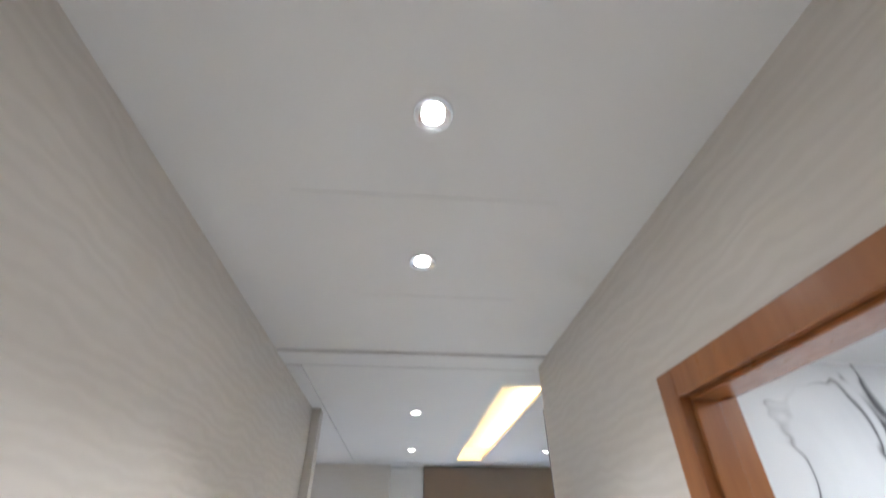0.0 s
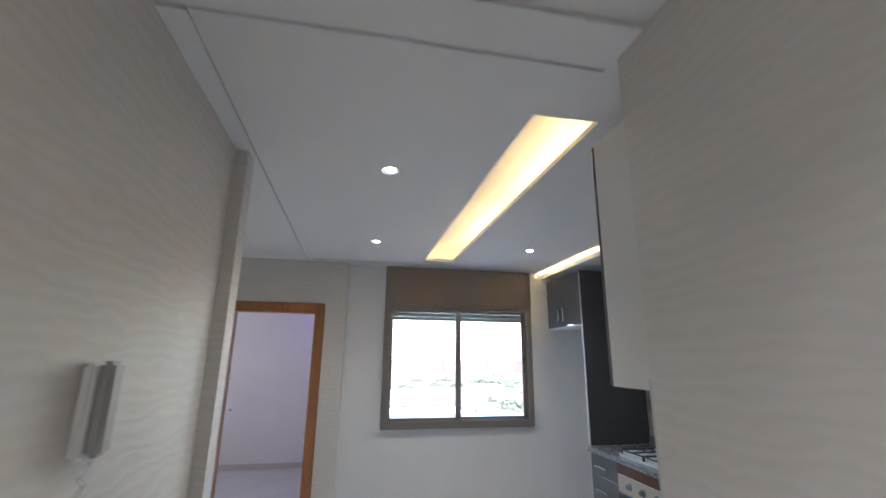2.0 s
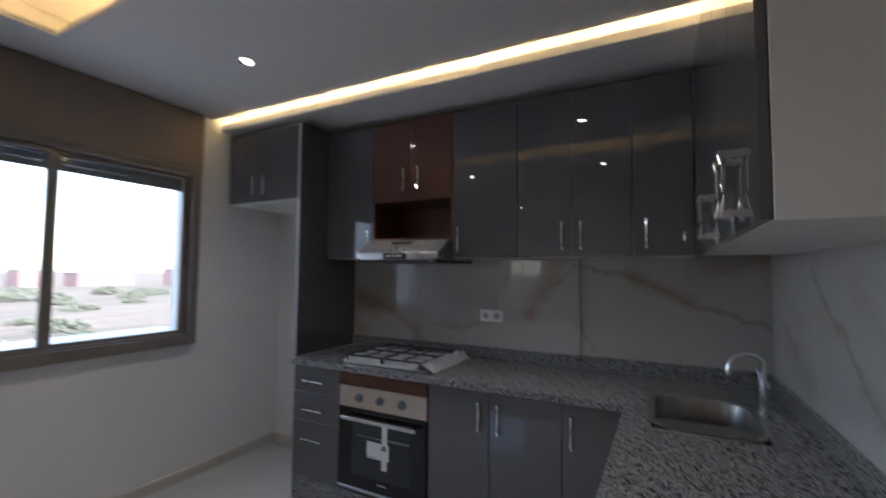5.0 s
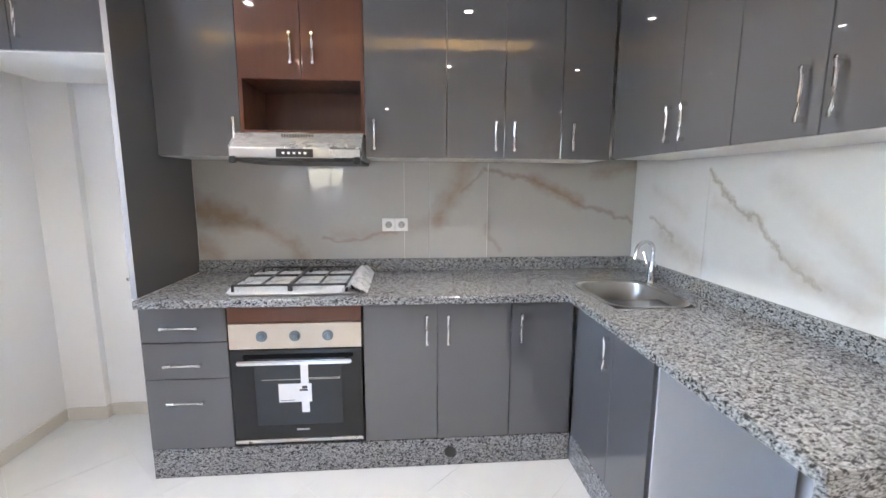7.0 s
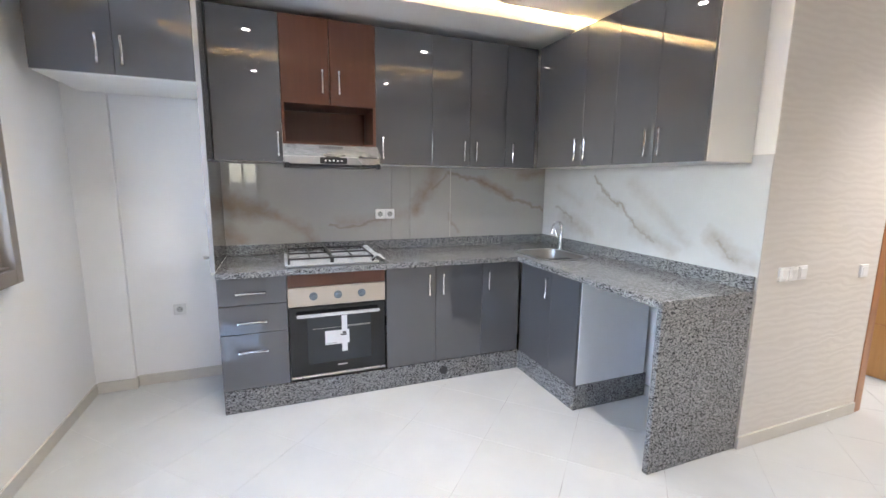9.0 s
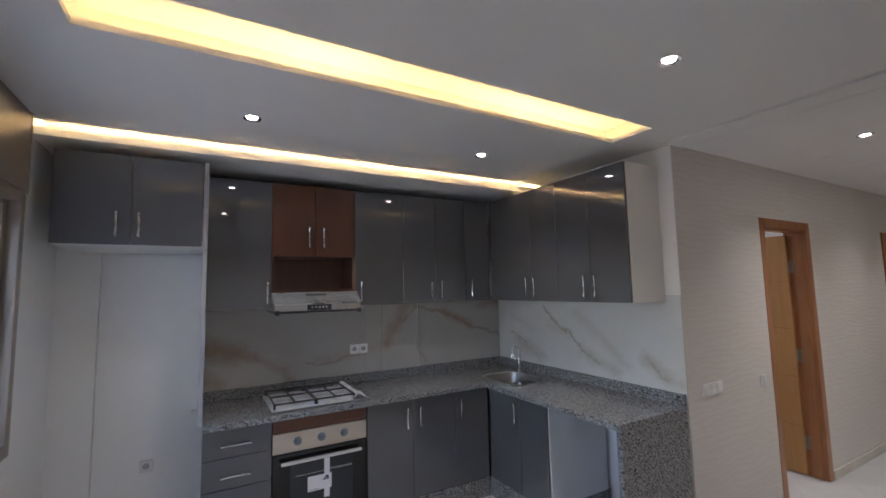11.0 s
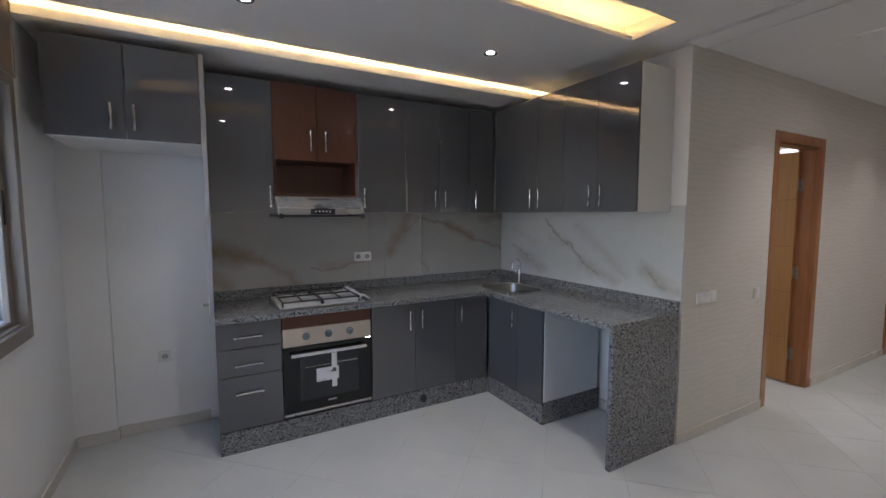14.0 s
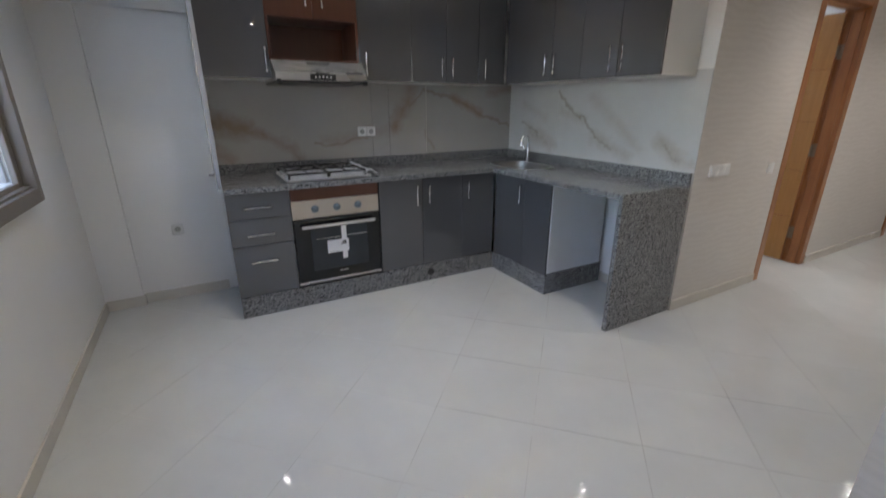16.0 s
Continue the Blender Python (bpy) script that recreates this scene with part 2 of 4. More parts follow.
def grout():
    m, nt, b = material("grout")
    n = node(nt, "ShaderNodeTexNoise", {"Vector": coords(nt), "Scale": 3.0, "Detail": 6.0, "Roughness": 0.7}).outputs[0]
    # dirt lies mainly in the joints of one direction
    across = node(nt, "ShaderNodeVectorMath", {0: coords(nt), 1: (math.sqrt(0.5) / 0.4635, math.sqrt(0.5) / 0.4635, 0)}, operation="DOT_PRODUCT").outputs["Value"]
    turn = node(nt, "ShaderNodeMath", {0: node(nt, "ShaderNodeMath", {0: across, 1: 0.5 - 0.0915}, operation="ADD").outputs[0]}, operation="FRACT").outputs[0]
    off = node(nt, "ShaderNodeMath", {0: node(nt, "ShaderNodeMath", {0: turn, 1: 0.5}, operation="SUBTRACT").outputs[0]}, operation="ABSOLUTE").outputs[0]
    on = node(nt, "ShaderNodeMath", {0: off, 1: 0.012}, operation="LESS_THAN").outputs[0]
    dirt = node(nt, "ShaderNodeMath", {0: ramp(nt, n, [(0.46, (0.12,)), (0.60, (1.0,))]), 1: on}, operation="MULTIPLY").outputs[0]
    nt.links.new(mixed(nt, dirt, (0.56, 0.565, 0.55), (0.08, 0.07, 0.055)), b.inputs["Base Color"])
    b.inputs["Roughness"].default_value = 0.85
    return m


def glow(name, colour, strength):
    m, nt, b = material(name)
    nt.nodes.remove(b)
    e = node(nt, "ShaderNodeEmission", {"Color": (*colour, 1), "Strength": strength})
    nt.links.new(e.outputs[0], nt.nodes["Material Output"].inputs[0])
    return m


def led_tape(name, colour, strength):
    """Warm light tape, brighter along some of its lengths."""
    m, nt, b = material(name)
    nt.nodes.remove(b)
    n = node(nt, "ShaderNodeTexNoise", {"Vector": coords(nt, (0.5, 1.0, 0.5)), "Scale": 1.5, "Detail": 1.0}).outputs[0]
    k = ramp(nt, n, [(0.36, (0.62,)), (0.60, (1.0,))])
    e = node(nt, "ShaderNodeEmission", {"Color": (*colour, 1), "Strength": node(nt, "ShaderNodeMath", {0: k, 1: strength}, operation="MULTIPLY").outputs[0]})
    nt.links.new(e.outputs[0], nt.nodes["Material Output"].inputs[0])
    return m


def pane_glass(name, tint=(1, 1, 1)):
    m, nt, b = material(name)
    nt.nodes.remove(b)
    clear = node(nt, "ShaderNodeBsdfTransparent", {"Color": (*tint, 1)})
    gloss = node(nt, "ShaderNodeBsdfGlossy", {"Roughness": 0.02})
    facing = node(nt, "ShaderNodeLayerWeight", {"Blend": 0.5}).outputs["Facing"]
    f = node(nt, "ShaderNodeMath", {0: node(nt, "ShaderNodeMath", {0: facing, 1: 5.0}, operation="POWER").outputs[0], 1: 0.5, 2: 0.025}, operation="MULTIPLY_ADD")
    mix = node(nt, "ShaderNodeMixShader", {0: f.outputs[0], 1: clear.outputs[0], 2: gloss.outputs[0]})
    nt.links.new(mix.outputs[0], nt.nodes["Material Output"].inputs[0])
    return m


def film_plastic(name, cover):
    m, nt, b = material(name)
    n = node(nt, "ShaderNodeTexNoise", {"Vector": coords(nt), "Scale": 26.0, "Detail": 3.0, "Distortion": 1.2}).outputs[0]
    b.inputs["Base Color"].default_value = (0.74, 0.77, 0.79, 1)
    b.inputs["Roughness"].default_value = 0.16
    b.inputs["Alpha"].default_value = cover
    bump(nt, b, n, 0.9, 0.012)
    return m


WHITE = plain("white_paint", (0.82, 0.815, 0.805), 0.55, vary=0.025, size=1.5, grain=0.08, grain_size=350)
CEIL = plain("ceiling_paint", (0.79, 0.785, 0.78), 0.6, vary=0.02, size=1.2, grain=0.06, grain_size=300)
SKIRT = plain("skirting_tile", (0.62, 0.59, 0.53), 0.22, vary=0.05, size=4)
PAPER = wallpaper()
GRANITE = granite()
# one tile, coloured darker for the stove wall's shade, paler for the sink's daylight
MARBLE_STOVE = laid_veins("shaded_veined_tile", "Y", (0.425, 0.415, 0.395), CLOUDS_STOVE, LINES_STOVE, 1.6)
MARBLE_SINK = laid_veins("daylit_veined_tile", "X", (0.61, 0.61, 0.61), CLOUDS_SINK, LINES_SINK, 0.95)
BATH = veined("white_marble_tile", (0.80, 0.81, 0.82), (0.58, 0.59, 0.61), (0.10, 0.10, 0.11), 1.5, 0.014, 0.5, 0.1, (0.9, 0.5, 0.2), 1.0, 0.36)
GREY = plain("gloss_grey_board", (0.076, 0.079, 0.086), 0.5, vary=0.04, size=1.5, coat=1.0, rough_vary=0.04, spec=0.2)
GREY.node_tree.nodes["Principled BSDF"].inputs["Coat IOR"].default_value = 1.8
EDGE = plain("grey_edge_band", (0.30, 0.30, 0.31), 0.4, vary=0.05)
MELAMINE = plain("white_melamine", (0.70, 0.69, 0.66), 0.35, vary=0.03, size=2, rough_vary=0.04)
PALE = plain("pale_grey_melamine", (0.68, 0.70, 0.72), 0.35, vary=0.03, size=2)
WALNUT = wood("reddish_walnut_board", (0.096, 0.027, 0.0105), (0.112, 0.033, 0.0135), (40, 40, 2.5), 0.36, 0.5, 0.015)
OAK = wood("varnished_door_wood", (0.30, 0.108, 0.034), (0.44, 0.185, 0.064), (24, 24, 2.0), 0.32, 0.4)
LEAF = wood("honey_door_leaf", (0.42, 0.20, 0.060), (0.52, 0.27, 0.090), (24, 24, 2.0), 0.32, 0.4)
CHROME = plain("chrome", (0.80, 0.81, 0.83), 0.07, 1.0, vary=0.03, rough_vary=0.03)
STEEL = plain("brushed_steel", (0.50, 0.50, 0.50), 0.30, 1.0, vary=0.06, size=8, grain=0.1, grain_size=600)
SINKSTEEL = plain("dull_sink_steel", (0.36, 0.34, 0.32), 0.38, 1.0, vary=0.06, size=8, grain=0.1, grain_size=600)
KNOB = plain("filmed_knob", (0.15, 0.19, 0.22), 0.3, 0.3, vary=0.06)
HINGE = plain("dull_hinge_steel", (0.34, 0.29, 0.23), 0.45, 0.7, vary=0.08)
FASCIA = plain("brushed_fascia", (0.62, 0.55, 0.47), 0.36, 0.85, vary=0.05, size=6)
IRON = plain("cast_iron", (0.018, 0.018, 0.019), 0.5, vary=0.2, grain=0.3, grain_size=400)
BLACKGLASS = plain("black_oven_glass", (0.008, 0.009, 0.010), 0.05, vary=0.1, coat=0.0, rough_vary=0.02)
DARKGLASS = plain("oven_window", (0.026, 0.032, 0.037), 0.06, vary=0.1, coat=0.0, rough_vary=0.02)
BLACK = plain("black_plastic", (0.02, 0.02, 0.022), 0.35, vary=0.1)
ALU = plain("taupe_aluminium", (0.25, 0.215, 0.185), 0.42, 0.2, vary=0.06, size=5, rough_vary=0.04)
GUIDE = plain("pale_aluminium", (0.50, 0.50, 0.50), 0.4, 0.2, vary=0.05, size=5)
SHUTTERBOX = plain("brown_shutter_box", (0.235, 0.185, 0.145), 0.36, 0.1, vary=0.04, size=1.0, rough_vary=0.015)
SLAT = plain("shutter_slat", (0.21, 0.20, 0.20), 0.45, 0.2, vary=0.08)
SILLSTONE = plain("pale_sill_stone", (0.72, 0.70, 0.66), 0.4, vary=0.06)
PLASTIC = plain("white_plastic", (0.86, 0.855, 0.84), 0.3, vary=0.03)
PALEPLATE = plain("pale_grey_plate", (0.68, 0.68, 0.665), 0.35, vary=0.03)
GREYPLASTIC = plain("grey_plastic", (0.40, 0.40, 0.38), 0.4, vary=0.05)
PAPERLABEL = plain("white_label_paper", (0.78, 0.79, 0.80), 0.6, vary=0.05, size=15)
INK = plain("dark_ink", (0.03, 0.03, 0.03), 0.6)
TILE = floor_tile()
GROUT = grout()
FILM = film_plastic("protective_film", 0.7)
BUNDLED = film_plastic("bundled_film", 0.72)
THINFILM = film_plastic("thin_film", 0.34)
PANE = pane_glass("clear_glass", (0.97, 0.985, 0.98))
# glass of the small window, darkened only to keep its mirror image faint
DIMMED = pane_glass("dimmed_glass", (0.72, 0.74, 0.76))
TAPE = led_tape("warm_tape", (1.0, 0.70, 0.31), LED)
GOLD = led_tape("golden_tape", (1.0, 0.67, 0.27), LED * 0.33)
LAMP = glow("lamp_white", (1.0, 0.985, 0.96), SPOT)
CONCRETE = plain("raw_plaster", (0.62, 0.60, 0.56), 0.8, vary=0.06, grain=0.2)


# ---- mesh helpers ----
def thing(name, at, label, category, group="", kind=""):
    ob = new(name)
    ob.location = at
    ob.empty_display_size = 0.1
    return tagged(ob, label, category, group, kind)


def origin_of(parent):
    p = Vector((0, 0, 0))
    while parent is not None:
        p = p + Vector(parent.location)
        parent = parent.parent
    return p


def part(name, bm, mat, parent=None, label="", smooth=False):
    """Link a bmesh in world coordinates as one mesh object, under a thing or a part."""
    if parent is not None:
        bmesh.ops.translate(bm, verts=bm.verts, vec=-origin_of(parent))
    if smooth:
        for f in bm.faces:
            f.smooth = True
    me = bpy.data.meshes.new(name)
    bm.to_mesh(me)
    bm.free()
    if smooth:
        me.set_sharp_from_angle(angle=radians(38))
    me.materials.append(mat)
    ob = new(name, me)
    ob.parent = parent
    if label:
        ob["label"] = label
    return ob


def box(bm, a, b, bevel=0.0, seg=1):
    lo = [min(p, q) for p, q in zip(a, b)]
    hi = [max(p, q) for p, q in zip(a, b)]
    m = Matrix.LocRotScale([(p + q) / 2 for p, q in zip(lo, hi)], None, [q - p for p, q in zip(lo, hi)])
    made = bmesh.ops.create_cube(bm, size=1.0, matrix=m)
    if bevel:
        edges = list({e for v in made["verts"] for e in v.link_edges})
        bmesh.ops.bevel(bm, geom=edges, offset=bevel, segments=seg, affect="EDGES", clamp_overlap=True)
    return bm


def boxes(*pairs, bevel=0.0, seg=1):
    bm = bmesh.new()
    for a, b in pairs:
        box(bm, a, b, bevel, seg)
    return bm


def rod(bm, a, b, r, n=12, r2=None):
    a, b = Vector(a), Vector(b)
    m = Matrix.Translation((a + b) / 2) @ (b - a).to_track_quat("Z", "Y").to_matrix().to_4x4()
    bmesh.ops.create_cone(bm, cap_ends=True, segments=n, radius1=r, radius2=r if r2 is None else r2, depth=(b - a).length, matrix=m)
    return bm


def sweep(bm, pts, r, n=10):
    """A round tube along points."""
    pts = [Vector(p) for p in pts]
    rings = []
    for i, p in enumerate(pts):
        d = (pts[min(i + 1, len(pts) - 1)] - pts[max(i - 1, 0)]).normalized()
        q = d.to_track_quat("Z", "Y")
        rings.append([bm.verts.new(p + q @ Vector((r * math.cos(k * math.tau / n), r * math.sin(k * math.tau / n), 0))) for k in range(n)])
    for u, v in zip(rings, rings[1:]):
        for k in range(n):
            bm.faces.new((u[k], u[(k + 1) % n], v[(k + 1) % n], v[k]))
    bm.faces.new(rings[0][::-1])
    bm.faces.new(rings[-1])
    bmesh.ops.recalc_face_normals(bm, faces=bm.faces)
    return bm


def prism(bm, outline, axis, lo, hi, bevel=0.0):
    """Extrude an outline of two coordinates along an axis."""
    def at(p, v):
        return {"x": (v, p[0], p[1]), "y": (p[0], v, p[1]), "z": (p[0], p[1], v)}[axis]
    a = [bm.verts.new(at(p, lo)) for p in outline]
    b = [bm.verts.new(at(p, hi)) for p in outline]
    n = len(outline)
    faces = [bm.faces.new(a), bm.faces.new(b[::-1])] + [bm.faces.new((a[k], b[k], b[(k + 1) % n], a[(k + 1) % n])) for k in range(n)]
    bmesh.ops.recalc_face_normals(bm, faces=faces)
    if bevel:
        bmesh.ops.bevel(bm, geom=list({e for f in faces for e in f.edges}), offset=bevel, segments=1, affect="EDGES", clamp_overlap=True)
    return bm


def structure(name, bm, mat, label, category, parent=None, smooth=False):
    return tagged(part(name, bm, mat, parent, "", smooth), label, category, "", "structure")


# ---- the large structure ----
H, TOP = 2.60, 2.90
XE, YN, YNL, YS, XC = 2.83, 5.45, 5.33, 1.93, 0.87     # stove wall, window wall, doored wall, sink wall, corridor wall
XW, YW, YB = -3.0, 3.0, -3.4                            # salon's far wall, salon's near wall, corridor's end
XL = -0.52
WIN = (0.383, 2.014, 0.95, 2.595)
D1 = (0.038, 0.772, 2.11)      # bathroom door opening: y0, y1, height
D2 = (-1.085, -0.305, 2.08)     # bedroom door opening: x0, x1, height
D3 = (-2.62, -1.86, 2.105)      # far corridor door

structure("wall_stove", boxes(((XE, 1.70, 0), (XE + 0.2, 5.75, TOP))), WHITE, "white painted wall behind the cooker and fridge niche", "wall")
structure("wall_column", boxes(((2.785, 5.225, 0), (XE, YN, 2.548))), WHITE, "shallow white boxed-in column in the fridge corner", "wall")
x0, x1, z0, z1 = WIN
structure("wall_window", boxes(((-0.016, YN, 0), (x0, 5.72, TOP)), ((x1, YN, 0), (XE, 5.72, TOP)), ((x0, YN, 0), (x1, 5.72, z0)), ((x0, YN, z1), (x1, 5.72, TOP))), WHITE, "white painted wall round the window", "wall")
structure("wall_doorway", boxes(((XW, YNL, 0), (D2[0] - 0.02, 5.50, TOP)), ((D2[1] + 0.02, YNL, 0), (-0.016, 5.72, TOP)), ((D2[0] - 0.02, YNL, D2[2] + 0.02), (D2[1] + 0.02, 5.50, TOP))), PAPER, "beige papered wall with a doorway", "wall")
structure("wall_sink", boxes(((XC + 0.15, 1.78, 0), (XE, YS, TOP)), ((XC + 0.001, YS + 0.004, 1.602), (XC + 0.15, YS + 0.006, 2.6))), WHITE, "white painted wall behind the sink run", "wall")
structure("wall_corridor_right", boxes(((XC, D1[1] + 0.02, 0), (XC + 0.15, YS + 0.004, TOP)), ((XC, D3[1] + 0.02, 0), (XC + 0.15, D1[0] - 0.02, TOP)), ((XC, D1[0] - 0.02, D1[2] + 0.02), (XC + 0.15, D1[1] + 0.02, TOP)),
          ((XC, YB, 0), (XC + 0.15, D3[0] - 0.02, TOP)), ((XC, D3[0] - 0.02, D3[2] + 0.02), (XC + 0.15, D3[1] + 0.02, TOP)) ), PAPER, "beige wallpaper with wavy embossed stripes on a corridor wall", "wall")
structure("wall_corridor_left", boxes(((XL - 0.15, YB, 0), (XL, 2.885, TOP)), ((XL - 0.15, 2.885, 0), (-0.463, YW, TOP))), PAPER, "beige wavy wallpaper on a corridor wall ending in a pilaster", "wall")
structure("wall_corridor_end", boxes(((XL - 0.15, YB - 0.15, 0), (XC + 0.15, YB, TOP))), PAPER, "beige papered wall at the corridor's end", "wall")
structure("wall_salon_near", boxes(((XW, YW - 0.15, 0), (XL - 0.15, YW, TOP))), PAPER, "beige papered wall of the living space", "wall")
WW = (4.595, 5.325, 1.03, 1.80)
structure("wall_salon_far", boxes(((XW - 0.2, YW - 0.15, 0), (XW, WW[0], TOP)), ((XW - 0.2, WW[1], 0), (XW, 5.5, TOP)), ((XW - 0.2, WW[0], 0), (XW, WW[1], WW[2])), ((XW - 0.2, WW[0], WW[3]), (XW, WW[1], TOP))), WHITE, "white wall with a small window", "wall")

# bathroom and bedroom behind the doors
structure("wall_bathroom", boxes(((XC + 0.15, 1.30, 0), (3.2, 1.45, TOP)), ((3.2, -1.2, 0), (3.35, 1.45, TOP)), ((XC + 0.15, -1.2, 0), (3.2, -1.05, TOP))), BATH, "white marble-tiled bathroom walls with black veins", "wall")
structure("ceiling_bathroom", boxes(((XC + 0.15, -1.05, 2.42), (3.2, 1.30, 2.5))), CEIL, "white bathroom ceiling", "ceiling")
structure("wall_bedroom_back", boxes(((XW, 8.25, 0), (-0.016, 8.4, TOP))), WHITE, "white bedroom wall in violet light", "wall")
structure("wall_bedroom_far", boxes(((XW - 0.15, 5.5, 0), (XW, 8.4, TOP))), WHITE, "white bedroom side wall", "wall")
structure("wall_bedroom_near", boxes(((-0.09, 5.72, 0), (-0.016, 8.25, TOP))), WHITE, "white bedroom side wall next to the field", "wall")
structure("ceiling_bedroom", boxes(((XW, 5.5, 2.60), (-0.09, 8.25, 2.66))), CEIL, "white bedroom ceiling", "ceiling")

# ceiling: board with two light slots, a field framed by a flat border, slab above
C1 = (0.74, 1.03, 2.31, 5.05)
C2 = (2.12, 2.185)
Z1 = H + 0.034
F = 0.007
bm = bmesh.new()
box(bm, (XL, YB, H + F), (XC, 1.772, Z1))                 # corridor
box(bm, (XL, 1.772, H + 0.017), (XC, 1.802, Z1))
box(bm, (XL, 1.984, H + 0.019), (XC, 2.012, Z1))
box(bm, (XL, 1.802, H), (XC, 1.984, Z1))                    # flat band across
box(bm, (XW, YW, H), (-0.44, YNL, Z1))                    # salon
box(bm, (XL, 2.012, H), (-0.44, YW, Z1))
box(bm, (XW, YW, H), (XW + 0.01, YW + 0.01, Z1))
box(bm, (-0.43, 2.012, H + F), (C1[0], C1[2], Z1))
box(bm, (-0.44, 2.012, H + 0.014), (-0.43, 5.25, Z1))
box(bm, (-0.43, C1[2], H + F), (C1[0], C1[3], Z1))
box(bm, (-0.43, C1[3], H + F), (C1[0], 5.25, Z1))
box(bm, (-0.44, 5.25, H), (-0.016, YNL, Z1))
box(bm, (-0.016, 5.25, H), (C1[0], YN, Z1))
box(bm, (XC, YS, H + F), (C1[1], C1[2], Z1))
box(bm, (C1[0], 2.012, H + F), (XC, C1[2], Z1))
box(bm, (C1[0], C1[3], H + F), (C1[1], YN, Z1))
box(bm, (C1[1], YS, H + F), (C2[0], YN, Z1))
ZL, ZD = 2.70, 2.78
for a, b in (((C1[0] - 0.02, C1[2] - 0.16), (C1[0], C1[3] + 0.16)), ((C1[1] + 0.16, C1[2] - 0.16), (C1[1] + 0.18, C1[3] + 0.16)), ((C1[0], C1[2] - 0.16), (C1[1] + 0.16, C1[2] - 0.14)), ((C1[0], C1[3] + 0.14), (C1[1] + 0.16, C1[3] + 0.16)),
             ((C2[0] - 0.02, YS), (C2[0], YN)), ((2.45, YS), (2.47, YN))):
    box(bm, (*a, Z1 - 0.003), (*b, ZD if a[0] < 2.0 else ZL))                     # sides of the light troughs
box(bm, (C1[0] - 0.02, C1[2] - 0.16, ZD - 0.012), (C1[1] + 0.18, C1[3] + 0.16, ZD - 0.0005))
box(bm, (C2[0] - 0.02, YS, ZL - 0.012), (2.47, YN, ZL - 0.0005))
box(bm, (2.45, YS, 2.567), (2.47, YN, Z1 - 0.003))
for yj in (-0.6, 0.0, 0.6, 1.19):
    box(bm, (-0.20, yj - 0.010, H + F - 0.0025), (0.57, yj + 0.010, H + F + 0.001), 0.0012)
structure("ceiling", bm, CEIL, "white plasterboard ceiling with two lit slots and a flat border", "ceiling")
structure("ceiling_soffit", boxes(((C2[1], YS, 2.546), (XE, YN, 2.566)), ((C2[1], YS, 2.5655), (C2[1] + 0.012, YN, 2.592))), CEIL, "lowered white soffit over the wall cabinets", "ceiling")
structure("ceiling_slab", boxes(((XW - 0.15, YW - 0.15, 2.72), (XL, 5.72, TOP)), ((XL, YB, 2.785), (XE, 5.72, TOP)), ((XW - 0.15, 5.72, 2.72), (-0.016, 8.4, TOP))), CONCRETE, "plastered slab above the ceiling boards", "ceiling")

# skirtings
SK = 0.075
bm = boxes(((XE - 0.012, 4.66, 0), (XE, 5.213, SK)), ((2.773, 5.213, 0), (2.785, YN - 0.012, SK)), ((2.785, 5.213, 0), (XE - 0.012, 5.225, SK)),
           ((-0.016, YN - 0.012, 0), (2.773, YN, SK)), ((0.906, YS, 0), (1.53, YS + 0.012, SK)), bevel=0.0015)
structure("baseboard", bm, SKIRT, "cream tile skirting along the kitchen walls", "skirting")
bm = boxes(((XC - 0.012, D1[1] + 0.075, 0), (XC, 1.945, SK)), ((XC - 0.012, D3[1] + 0.075, 0), (XC, D1[0] - 0.075, SK)), ((XC - 0.012, YB, 0), (XC, D3[0] - 0.075, SK)),
           ((XL, YB, 0), (XL + 0.012, 2.873, SK)), ((XL, 2.873, 0), (-0.451, 2.885, SK)), ((-0.463, 2.885, 0), (-0.451, YW, SK)), bevel=0.0015)
structure("baseboard_corridor", bm, SKIRT, "cream tile skirting along the corridor", "skirting")
structure("baseboard_doorway", boxes(((D2[1] + 0.1, YNL - 0.012, 0), (-0.016, YNL, SK)), ((XW, YNL - 0.012, 0), (D2[0] - 0.1, YNL, SK)), ((XW, 8.238, 0), (-0.09, 8.25, SK)), bevel=0.0015), SKIRT, "cream tile skirting beside the doorway", "skirting")


